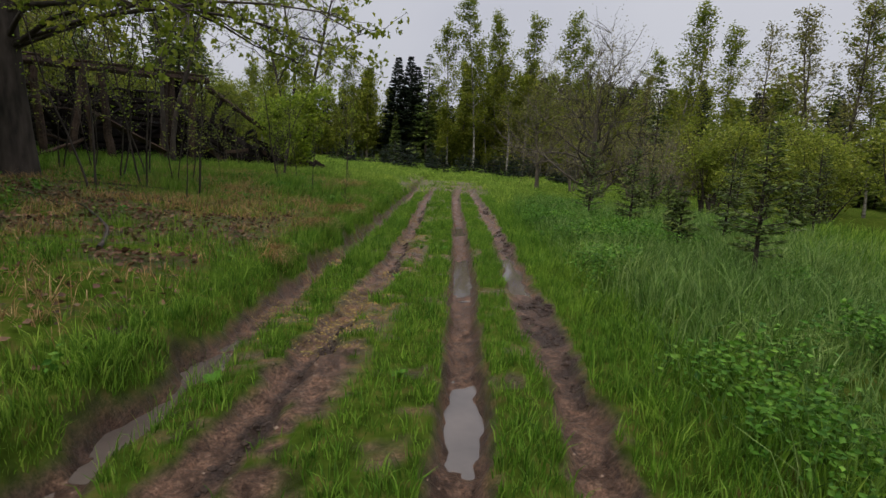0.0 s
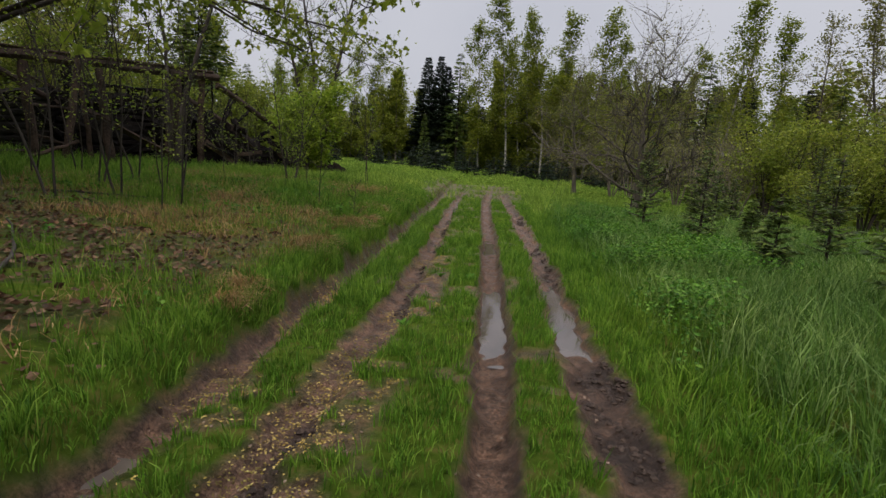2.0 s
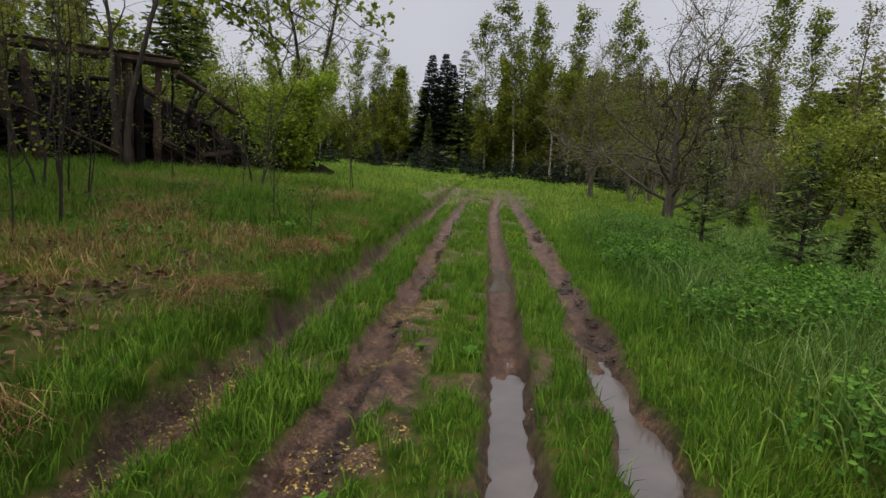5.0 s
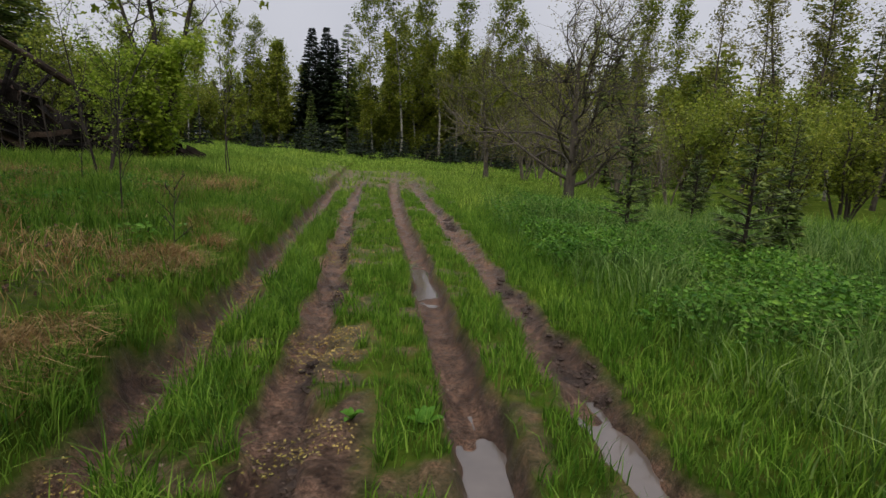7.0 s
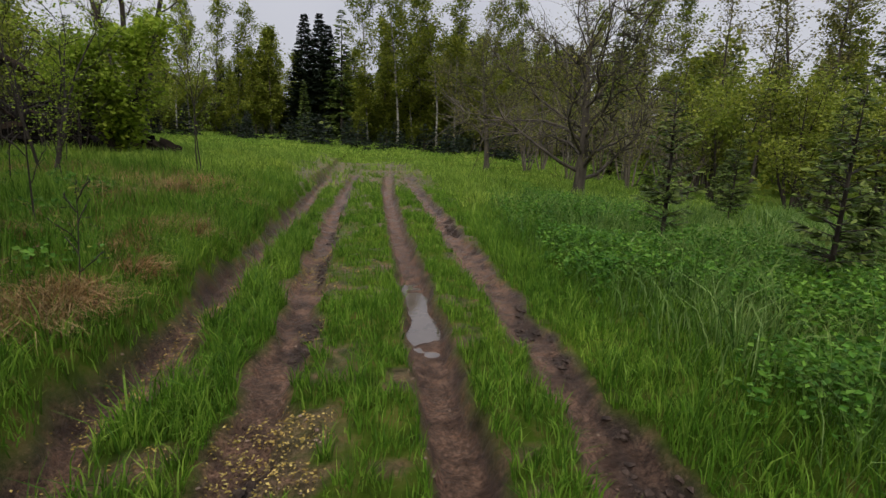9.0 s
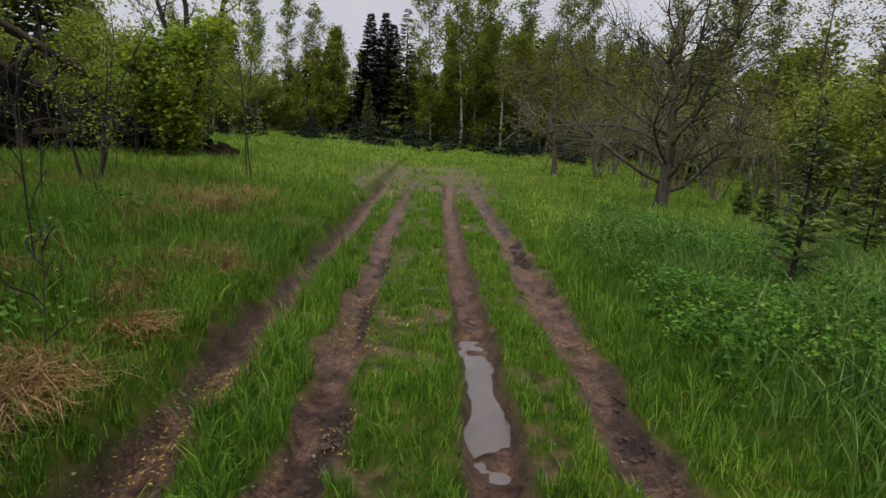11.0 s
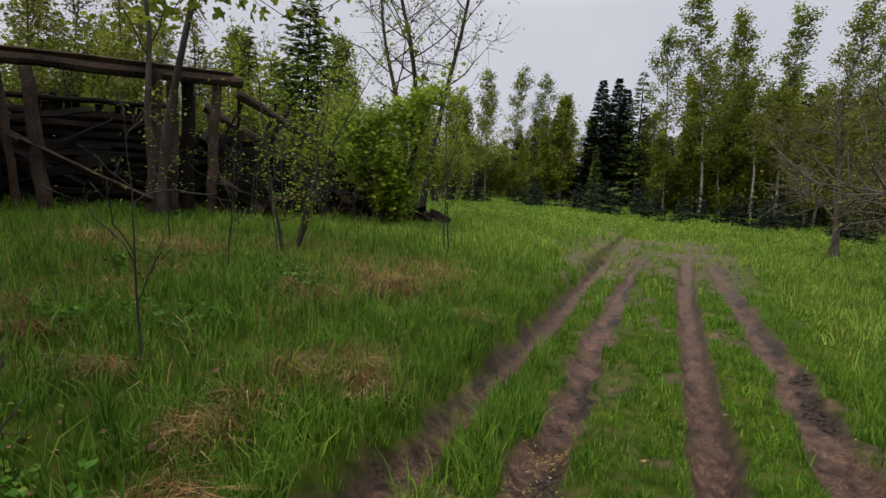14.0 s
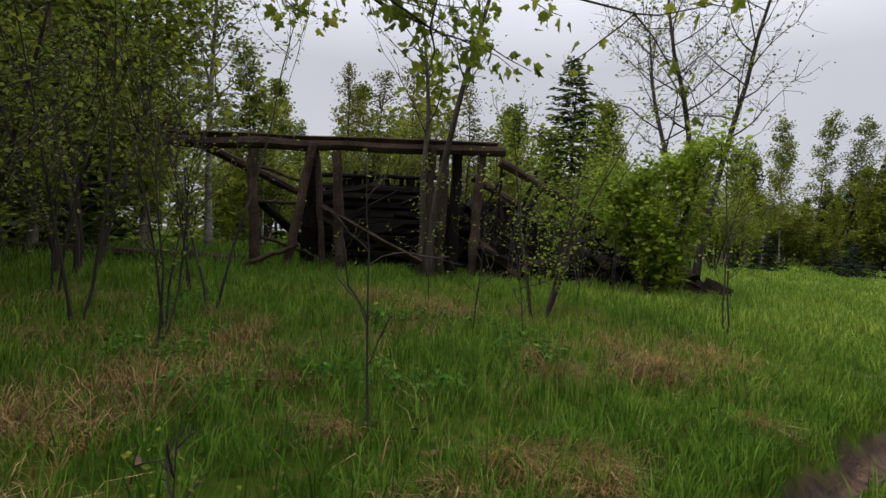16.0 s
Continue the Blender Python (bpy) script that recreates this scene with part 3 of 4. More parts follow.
def spruce(name, label, seed, tall, reach, whorls, per, spray, wood_mat, leaf_mat, bare=0.06, needles=14, sag=0.25, group="", gap=0.0, boughs=True, rise=0.0):
    """A conifer: whorls of sagging branches with needle sprays on both sides."""
    rng = np.random.RandomState(seed)
    wood = [tube(wander(rng, (0, 0, -0.1), (0, 0, 1), tall + 0.1, 8, 0.012), np.linspace(tall * 0.013 + 0.008, 0.004, 9), 6)]
    cs, ds, ls = [], [], []
    for i in range(whorls):
        u = bare + (1 - bare) * (i + rng.uniform(-0.4, 0.9)) / whorls
        u = min(max(u, bare), 0.985)
        z = u * tall
        full = reach * ((1 - u) ** 0.85 * 0.97 + 0.03) * (1 if u > bare + 0.1 else 0.75)
        for k in range(per):
            if rng.rand() < gap:
                continue
            az = (k + rng.uniform(-0.35, 0.35)) * 2 * np.pi / per + i * 0.9
            z = u * tall + rng.uniform(-0.5, 0.5) * tall / whorls
            dip = sag * rng.uniform(0.3, 1.6)
            L = full * rng.uniform(0.7, 1.15)
            d = np.array([np.cos(az), np.sin(az), 0.0])
            f = np.linspace(0, 1, 6)
            line = np.array([0, 0, z]) + d * (f * L)[:, None] + np.array([0, 0, 1.0]) * (L * (rise * f + 0.35 * (u - 0.35) * f - dip * f ** 1.2 + dip * 0.8 * f ** 3))[:, None]
            if boughs:
                wood.append(tube(line, np.linspace(0.006 + L * 0.008, 0.002, 6), 3))
            n = max(3, int(needles * (0.35 + L / reach)))
            g = rng.uniform(0.12, 1.02, n)
            c = np.stack([np.interp(g, f, line[:, m]) for m in range(3)], 1)
            side = np.array([-d[1], d[0], 0]) * rng.choice([-1, 1], n)[:, None]
            way = d * 0.75 + side * rng.uniform(0.2, 1.0, n)[:, None] + rng.normal(size=(n, 3)) * 0.12 + np.array([0, 0, -0.15])
            way /= np.linalg.norm(way, axis=1)[:, None]
            cs.append(c)
            ds.append(way)
            ls.append(spray * rng.uniform(0.6, 1.3, n) * (0.5 + 0.6 * L / reach))
    c, d, L = np.concatenate(cs), np.concatenate(ds), np.concatenate(ls)[:, None]
    s = np.cross(d, rng.normal(size=d.shape) * 0.5 + np.array([0, 0, 1.0]))
    s /= np.linalg.norm(s, axis=1)[:, None]
    v = np.stack([c, c + d * L * 0.45 + s * L * 0.17, c + d * L, c + d * L * 0.45 - s * L * 0.17], 1).reshape(-1, 3)
    root = thing(name, label, "tree", group)
    vw, qw, tw = join(wood)
    part_np("trunk", mesh_np("trunk", vw, qw, tw, wood_mat, True), root)
    part_np("crown", mesh_np("crown", v, np.arange(len(v)).reshape(-1, 4), None, leaf_mat), root)
    return root


def stand(ob, x, y, turn=0.0, size=1.0, lean=(0, 0), sink=0.03):
    ob.matrix_basis = pose(x, y, height(x, y) - sink, lean[0], lean[1], turn) @ Matrix.Scale(size, 4)
    return ob


def again(ob, x, y, turn=0.0, size=1.0, lean=(0, 0), sink=0.03):
    c = copy_thing(ob, Matrix.Identity(4))
    return stand(c, x, y, turn, size, lean, sink)


# ---- far woods ----
BIRCH_LABEL = "tall slender birch with thin spring foliage at the wood's edge"
birches = [broadleaf("birch_tree", BIRCH_LABEL, "tree", 100 + i, 14.0, 0.085, 0.26, 2.2, 40, 5200, 0.19, M_BIRCHBARK, M_BIRCH, 0.9, twigs=4, shape="spire", jitter=0.2, lift=-0.02, group="birches of the wood") for i in range(4)]
aspens = [broadleaf("aspen_tree", "leafy green aspen at the wood's edge", "tree", 120 + i, 11.0, 0.11, 0.14, 1.8, 30, 4800, 0.26, M_BARK, M_BIRCH, 0.8, twigs=4, shape="egg", jitter=0.28, group="aspens of the wood") for i in range(2)]
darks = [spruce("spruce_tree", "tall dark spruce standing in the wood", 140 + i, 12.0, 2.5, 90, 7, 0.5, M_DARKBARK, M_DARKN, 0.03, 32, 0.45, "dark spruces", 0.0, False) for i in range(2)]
greens = [spruce("spruce_tree", "green spruce at the wood's edge", 150 + i, 9.0, 1.6, 44, 6, 0.5, M_DARKBARK, M_NEEDLE, 0.04, 11, 0.4, "green spruces", 0.0, False) for i in range(2)]
wisps = [broadleaf("birch_tree", "half-bare grey birch with sparse budding twigs", "tree", 160 + i, 12.0, 0.1, 0.25, 1.9, 36, 1900, 0.17, M_APPLE, M_DULL, 1.0, twigs=6, shape="egg", jitter=0.16, group="half-bare birches") for i in range(3)]
used = set()


def plant(kinds, base, x, y, top, seed):
    """One of the kinds, scaled so that it reaches up to the height top."""
    rng = np.random.RandomState(seed)
    src = kinds[seed % len(kinds)]
    size = max(0.15, (top - height(x, y)) / base)
    if src.name in used:
        again(src, x, y, rng.uniform(0, 360), size, (rng.uniform(-1.5, 1.5), rng.uniform(-1.5, 1.5)))
    else:
        used.add(src.name)
        stand(src, x, y, rng.uniform(0, 360), size)


WOOD_EDGE = (
    ("aspen", -9.2, 54, 10.2), ("dark", -6.3, 55, 12.0), ("dark", -5.2, 56.5, 12.4), ("dark", -4.4, 55, 11.2), ("green", -3.0, 53, 12.2), ("birch", -0.8, 52, 14.6),
    ("aspen", 0.4, 55, 11.4), ("birch", 1.7, 51, 16.8), ("birch", 3.2, 53.5, 13.5), ("birch", 4.0, 55, 14.6), ("birch", 5.1, 52, 16.4), ("birch", 6.7, 53, 15.7), ("birch", 9.3, 54, 16.3),
    ("birch", 11.8, 52, 13.7), ("aspen", 13.5, 50, 9.5), ("birch", 14.5, 45, 11.6), ("green", 12.2, 32, 7.8), ("birch", 15.2, 37, 12.9), ("birch", 18.5, 38, 12.5), ("wisp", 20.5, 36, 11.6),
    ("wisp", 21.3, 33.5, 11.0), ("wisp", 20.0, 29, 11.0), ("wisp", 21.8, 30, 12.4), ("wisp", 17.0, 40, 11.0), ("wisp", 23.5, 27, 11.5), ("birch", 24.5, 31, 12.0),
    ("birch", -13.8, 45, 9.6), ("birch", -14.6, 50, 11.8), ("birch", -14.0, 55, 13.0), ("birch", -12.3, 55, 12.8), ("green", -11.7, 56, 10.6), ("aspen", -8.9, 53, 10.4),
    ("green", -5.9, 51.5, 6.2), ("aspen", -1.6, 51.5, 6.6), ("green", 7.4, 54, 8.5), ("green", 10.5, 50, 8.0), ("aspen", 8.3, 51, 9.5), ("dark", -10.6, 57, 9.5), ("dark", -12.5, 58, 9.0),
    ("aspen", -17.5, 48, 9.5), ("birch", -19.0, 52, 11.0), ("aspen", -16.0, 42, 8.0), ("green", -20.0, 45, 9.0), ("birch", -22.0, 40, 11.5), ("aspen", 11.8, 46, 8.0), ("aspen", 16.5, 42, 8.0),
    ("green", 17.8, 34, 6.5), ("aspen", 20.0, 38, 7.0), ("wisp", 13.2, 41, 9.0), ("wisp", 11.0, 44, 9.5),
)
KINDS = {"birch": (birches, 14.0), "aspen": (aspens, 11.0), "dark": (darks, 12.0), "green": (greens, 9.0), "wisp": (wisps, 12.0)}
for i, (kind, x, y, top) in enumerate(WOOD_EDGE):
    plant(*KINDS[kind], x, y, top - 0.02 * y, 300 + i)
rng_w = np.random.RandomState(77)
for i in range(84):
    x = -30 + 62 * (i + rng_w.rand()) / 84
    y = 56 + rng_w.uniform(0, 16)
    kind = ("birch", "dark", "aspen", "green", "dark")[rng_w.randint(5)]
    plant(*KINDS[kind], x, y, rng_w.uniform(5.5, 9.0) + (2 if x > 0 else 0), 400 + i)
for i in range(60):
    side = i % 2
    y = -14 + 62 * (i + rng_w.rand()) / 60
    x = rng_w.uniform(-34, -21) if side else rng_w.uniform(23, 33)
    kind = ("birch", "aspen", "green", "wisp", "green")[rng_w.randint(5)]
    plant(*KINDS[kind], x, y, rng_w.uniform(7.5, 11), 500 + i)
# a few unseen trees behind the start, added for reflections
for i in range(16):
    plant(*KINDS[("birch", "aspen", "green")[i % 3]], -20 + 40 * (i + rng_w.rand()) / 16, rng_w.uniform(-24, -15), rng_w.uniform(8, 12), 600 + i)

# deeper rows that close the view all round
backs = [broadleaf("wood_tree", "leafy tree deep in the wood", "tree", 190 + i, 10.0, 0.1, 0.05, 2.6, 14, 1100, 0.5, M_BARK, M_BIRCH, 0.7, twigs=2, shape="egg", jitter=0.5, group="trees deep in the wood") for i in range(2)]
KINDS["back"] = (backs, 10.0)
for i in range(150):
    a = 2 * math.pi * (i + rng_w.rand()) / 150
    r = rng_w.uniform(1.0, 1.25)
    x, y = 40 * r * math.cos(a), 24 + 52 * r * math.sin(a)
    plant(*KINDS["back" if i % 4 else "dark"], x, y, rng_w.uniform(6.3, 8.8) + (2.5 if x > 0 else 0), 900 + i)

for i in range(90):
    a = 2 * math.pi * (i + rng_w.rand()) / 90
    r = rng_w.uniform(0.88, 1.0)
    x, y = 38 * r * math.cos(a), 24 + 46 * r * math.sin(a)
    if y > 58 or abs(x) > 24 or y < -8:
        plant(*KINDS["back"], x, y, rng_w.uniform(3.5, 6.0), 1100 + i)
for i, (x, y, top) in enumerate(((1.0, 56.5, 9), (2.6, 57.5, 10), (4.8, 57, 10.5), (6.2, 56, 9), (8.0, 57, 11), (10.2, 56.5, 10), (12.4, 55.5, 9.5), (-2.4, 57, 8.5), (-7.6, 57.5, 8), (-10.2, 53, 7.5), (14.2, 48, 8), (9.8, 47, 7), (-15.6, 47, 8), (-11.0, 49, 5))):
    plant(*KINDS["aspen"], x, y, top, 1200 + i)

# leafy undergrowth that closes the wood
under = [broadleaf("undergrowth_bush", "leafy green undergrowth below the trees", "shrub", 180 + i, 3.4, 0.035, 0.06, 1.6, 9, 1500, 0.27, M_BARK, M_BIRCH, 0.9, stems=3, spread=0.35, twigs=2, shape="egg", jitter=0.3, group="undergrowth") for i in range(2)]
for i in range(70):
    if i < 42:
        x, y = -26 + 50 * (i + rng_w.rand()) / 42, rng_w.uniform(53.5, 58)
    elif i < 56:
        x, y = rng_w.uniform(-26, -17), 2 + 48 * (i - 42 + rng_w.rand()) / 14
    else:
        x, y = rng_w.uniform(16.5, 24), 4 + 44 * (i - 56 + rng_w.rand()) / 14
    (stand if i < 2 else again)(under[i % 2], x, y, rng_w.uniform(0, 360), rng_w.uniform(0.6, 1.25))

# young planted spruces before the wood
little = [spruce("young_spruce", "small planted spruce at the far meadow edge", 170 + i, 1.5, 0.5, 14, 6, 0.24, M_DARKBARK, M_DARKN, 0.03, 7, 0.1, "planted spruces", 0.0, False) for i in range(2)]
for i in range(44):
    x = -12 + 22 * (i + rng_w.rand()) / 44
    y = 41 - abs(x) * 0.05 + rng_w.uniform(-4.0, 4.0)
    (stand if i < 2 else again)(little[i % 2], x, y, rng_w.uniform(0, 360), rng_w.uniform(0.6, 1.35))

# ---- right side ----
YOUNG = "young spruce with dense layered branches standing in tall grass"
SPRUCES = ((4.1, 4.9, 1.85), (3.98, 6.89, 1.05), (3.76, 8.62, 1.7), (3.48, 10.6, 1.85), (5.03, 7.63, 1.6), (5.4, 12.25, 1.4), (6.57, 14.14, 1.3), (8.4, 10.6, 2.0), (7.4, 9.6, 1.5), (6.2, 15.6, 0.9), (6.9, 17.6, 0.9), (8.2, 13.6, 2.2), (4.9, 9.5, 0.9))
for i, (x, y, tall) in enumerate(SPRUCES):
    stand(spruce("young_spruce", YOUNG, 200 + i, tall, tall * 0.28, 21, 5, 0.1, M_DARKBARK, M_NEEDLE, 0.2, 24, 0.14, "young spruces", 0.15, True, 0.38), x, y, i * 40)

apple = broadleaf("apple_tree", "old crooked apple tree with fine twigs and tiny buds", "tree", 220, 4.0, 0.15, 0.13, 3.0, 26, 12000, 0.05, M_APPLE, M_DULL, 0.42, twigs=26, curl=0.24, shape="bowl", jitter=0.1, low=0.8)
stand(apple, 5.14, 17.75, 40)
apple_far = broadleaf("apple_tree", "round apple tree with fine grey twigs", "tree", 221, 4.4, 0.11, 0.2, 2.3, 24, 9000, 0.055, M_APPLE, M_DULL, 0.55, twigs=24, curl=0.22, shape="bowl", jitter=0.1, low=0.8)
stand(apple_far, 4.43, 25.8, 0)
thicket = [broadleaf("shrub", "grey leafless thicket of thin stems", "shrub", 230 + i, 3.4, 0.03, 0.2, 1.2, 8, 900, 0.07, M_BARK, M_DULL, 1.2, stems=6, spread=0.35, twigs=6, shape="egg", group="grey thicket") for i in range(2)]
for i, (x, y, s) in enumerate(((7.3, 24.5, 1.0), (8.8, 22.5, 1.1), (6.6, 28.0, 1.1), (9.5, 27.0, 1.25), (10.8, 24.0, 1.1), (8.2, 31.0, 1.3), (11.5, 29.0, 1.3), (9.2, 19.8, 0.8))):
    (stand if i < 2 else again)(thicket[i % 2], x, y, i * 70, s)
willow = [broadleaf("willow_bush", "fresh green willow bush with many upright stems", "shrub", 240 + i, 3.9, 0.045, 0.28, 1.3, 9, 5200, 0.11, M_DARKBARK, M_OLIVE, 1.3, stems=7, spread=0.3, twigs=4, shape="egg", jitter=0.16, group="willow bushes") for i in range(2)]
for i, (x, y, s) in enumerate(((10.2, 20.0, 1.0), (11.9, 18.9, 0.95), (13.2, 17.6, 0.9), (9.6, 15.4, 0.62), (12.0, 12.6, 0.8), (14.5, 21.5, 1.1), (12.6, 24.5, 1.05), (13.8, 13.5, 0.85), (15.5, 16.5, 1.0))):
    (stand if i < 2 else again)(willow[i % 2], x, y, i * 50, s)


# ---- ruined barn ----
AX, AY = Vector((-10.04, 10.29)), Vector((0.482, 0.876))
OUT = Vector((0.876, -0.482))


def site(s, w, z):
    """A place by the barn: metres along its front, out from it, and up; the fallen roof beyond it lies closer together."""
    s = s if s < 5.6 else 5.6 + (s - 5.6) * 0.75
    p = AX + AY * s + OUT * w
    return np.array([p.x, p.y, 0.64 + (z - 0.72) * 0.885])


barn = thing("ruined_barn", "collapsed old log barn with weathered leaning posts", "barn")


def beam(name, a, b, r0, r1=None, mat=None, seed=0, k=8, squash=1.0):
    """A hewn, slightly crooked timber from a to b."""
    rng = np.random.RandomState(seed)
    a, b = np.array(a, float), np.array(b, float)
    n = 9
    f = np.linspace(0, 1, n)[:, None]
    pts = a + (b - a) * f + rng.normal(size=(n, 3)) * 0.012
    rad = np.linspace(r0, r1 or r0 * 0.9, n) * rng.uniform(0.93, 1.07, n)
    v, q, t = tube(pts, rad, k)
    v = v + rng.normal(size=v.shape) * r0 * 0.06
    cap = np.array([[0, c + 1, c] for c in range(1, k - 1)])
    return part_np(name, mesh_np(name, v, q, np.concatenate([t, cap]), mat or M_WOOD), barn)


def plank(name, a, b, wide, thick, mat, seed=0):
    """A board from a to b with worn ends."""
    rng = np.random.RandomState(seed)
    a, b = np.array(a, float), np.array(b, float)
    d = (b - a) / np.linalg.norm(b - a)
    side = np.cross(d, rng.normal(size=3) * 0.5 + np.array([OUT.x, OUT.y, 0.2]))
    side /= np.linalg.norm(side)
    nor = np.cross(side, d)
    rows = []
    for f in np.linspace(0, 1, 6):
        p = a + (b - a) * f + rng.normal(size=3) * 0.008
        w = wide * rng.uniform(0.85, 1.08)
        rows += [p + side * w / 2 + nor * thick / 2, p - side * w / 2 + nor * thick / 2, p - side * w / 2 - nor * thick / 2, p + side * w / 2 - nor * thick / 2]
    q = [(4 * i + j, 4 * i + (j + 1) % 4, 4 * i + 4 + (j + 1) % 4, 4 * i + 4 + j) for i in range(5) for j in range(4)] + [(3, 2, 1, 0), (20, 21, 22, 23)]
    return part_np(name, mesh_np(name, rows, q, None, mat), barn)


FLOOR = 0.72
beam("wall_plate", site(-0.25, 0, 3.3), site(5.8, 0, 3.56), 0.11, 0.1, M_WOOD, 1)
plank("roof_board", site(-0.2, 0.02, 3.41), site(5.6, 0.04, 3.66), 0.16, 0.03, M_WOOD, 2)
plank("roof_board", site(-0.35, -0.1, 3.62), site(0.5, -0.1, 3.28), 0.2, 0.04, M_WOOD, 4)
for i, (s0, w0, z0, s1, z1, r) in enumerate(((1.14, 0, 3.22, 1.28, FLOOR - 0.1, 0.1), (2.2, 0.1, 3.42, 1.78, FLOOR - 0.1, 0.085), (2.24, -0.1, 3.5, 2.46, FLOOR - 0.1, 0.06), (2.6, 0.1, 3.3, 2.8, FLOOR - 0.2, 0.1), (4.36, 0.05, 3.5, 4.24, FLOOR - 0.1, 0.1),
                                          (4.62, -0.05, 3.55, 4.56, FLOOR - 0.1, 0.11), (4.86, -0.12, 3.55, 4.84, FLOOR - 0.1, 0.12), (5.34, -0.1, 3.45, 5.22, FLOOR, 0.09), (2.14, -0.4, 3.5, 2.12, FLOOR, 0.12))):
    beam("post", site(s1, w0, z1), site(s0, w0, z0), r * 1.05, r * 0.9, M_WOOD if i not in (6, 8) else M_SHADEWOOD, 10 + i)
beam("brace", site(0.2, -0.1, 3.3), site(2.2, -1.2, 2.35), 0.085, 0.08, M_WOOD, 30)
beam("brace", site(1.3, -0.1, 2.2), site(2.3, -0.9, 1.15), 0.075, 0.07, M_SHADEWOOD, 31)
beam("rail", site(1.25, 0, 2.2), site(2.1, -0.3, 2.2), 0.035, 0.03, M_WOOD, 32)
beam("rail", site(1.2, -0.3, 2.95), site(2.4, -0.6, 2.55), 0.03, 0.03, M_WOOD, 33)
beam("rail", site(1.35, -0.1, 1.5), site(2.2, -0.3, 1.15), 0.035, 0.03, M_WOOD, 34)
plank("loose_plank", site(2.5, 0.12, 2.05), site(4.2, 0.2, 1.1), 0.16, 0.04, M_WOOD, 35)
plank("loose_plank", site(2.35, 0.05, 2.2), site(4.0, 0.1, 1.2), 0.1, 0.03, M_WOOD, 36)
beam("sill_log", site(-3.2, -1.2, 1.02), site(1.3, -0.7, 0.98), 0.11, 0.1, M_WOOD, 37)
beam("sill_log", site(-2.6, -1.1, 0.82), site(2.0, -0.5, 0.8), 0.13, 0.12, M_SHADEWOOD, 38)
beam("fallen_rafter", site(1.0, 0.1, 0.85), site(2.0, 0.3, 1.35), 0.05, 0.04, M_WOOD, 39)
# boards cluttering the room, coloured as dark as its shade
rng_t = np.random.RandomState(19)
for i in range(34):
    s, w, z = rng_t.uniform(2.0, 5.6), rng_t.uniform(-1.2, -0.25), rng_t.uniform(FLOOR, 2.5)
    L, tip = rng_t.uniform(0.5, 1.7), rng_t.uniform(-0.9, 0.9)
    plank("broken_board", site(s, w, z), site(min(s + L, 6.2), w + rng_t.uniform(-0.3, 0.2), max(FLOOR, z + tip * L)), rng_t.uniform(0.07, 0.16), 0.03, M_SHADEWOOD, 500 + i)
# log walls of the room behind, rotten and uneven at the ends; its darkness is in their colour
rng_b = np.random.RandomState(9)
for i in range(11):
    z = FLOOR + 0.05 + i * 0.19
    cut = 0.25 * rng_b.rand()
    beam("log", site(1.95 + cut, -1.35, z), site(6.6 - 0.2 * i + cut, -1.3, z + 0.05), 0.105, 0.1, M_SHADEWOOD, 40 + i)
    beam("log", site(2.0, -4.6 + cut, z), site(2.02, -1.1 + 0.15 * rng_b.rand(), z), 0.105, 0.1, M_SHADEWOOD, 60 + i)
    beam("log", site(1.9 + cut, -4.6, z + 0.02), site(6.5 - 0.15 * i, -4.6, z + 0.05), 0.105, 0.1, M_SHADEWOOD, 80 + i)
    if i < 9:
        beam("log", site(6.1 - 0.12 * i, -4.7, z), site(6.1 - 0.12 * i, -1.0, z), 0.105, 0.1, M_SHADEWOOD, 100 + i)
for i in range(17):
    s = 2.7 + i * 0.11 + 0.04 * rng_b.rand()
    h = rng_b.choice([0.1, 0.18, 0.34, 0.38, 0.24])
    plank("stub_board", site(s, -1.3, 2.55), site(s + 0.02, -1.3, 2.72 + h), 0.1, 0.03, M_SHADEWOOD, 120 + i)
beam("tie_beam", site(2.3, -1.25, 2.95), site(4.9, -1.2, 3.05), 0.05, 0.045, M_SHADEWOOD, 140)
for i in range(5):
    beam("fallen_rafter", site(2.6 + 0.55 * i, -4.3, 2.7 + 0.1 * i), site(3.0 + 0.6 * i, -1.5, 0.9 + 0.12 * i), 0.06, 0.05, M_SHADEWOOD, 145 + i)
# collapsed roof, sliding down to the ground
for i in range(2):
    w = 0.15 - i * 2.2
    beam("roof_pole", site(5.6 + 0.1 * rng_b.rand(), w, 3.3 - 0.05 * i + 0.06 * rng_b.rand()), site(11.4 - 0.06 * i + 0.4 * rng_b.rand(), w + 0.3 * rng_b.rand(), 0.72), 0.085, 0.06, M_WOOD if i < 2 else M_SHADEWOOD, 160 + i)


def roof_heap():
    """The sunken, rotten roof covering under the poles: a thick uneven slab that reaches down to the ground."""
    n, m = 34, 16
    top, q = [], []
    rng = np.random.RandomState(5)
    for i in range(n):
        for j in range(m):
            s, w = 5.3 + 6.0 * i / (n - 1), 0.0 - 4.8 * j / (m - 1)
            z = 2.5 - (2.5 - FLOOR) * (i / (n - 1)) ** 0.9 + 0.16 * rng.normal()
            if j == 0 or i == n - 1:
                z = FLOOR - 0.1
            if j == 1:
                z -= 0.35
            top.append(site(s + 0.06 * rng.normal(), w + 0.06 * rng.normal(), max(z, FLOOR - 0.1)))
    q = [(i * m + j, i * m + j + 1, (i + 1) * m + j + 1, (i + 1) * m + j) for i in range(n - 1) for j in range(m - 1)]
    # the heap's deep shade is painted in with the near-black wood
    return part_np("roof_covering", mesh_np("roof_covering", top, q, None, M_SHADEWOOD), barn, "rotten roof covering with the ruin's shade in its colour")


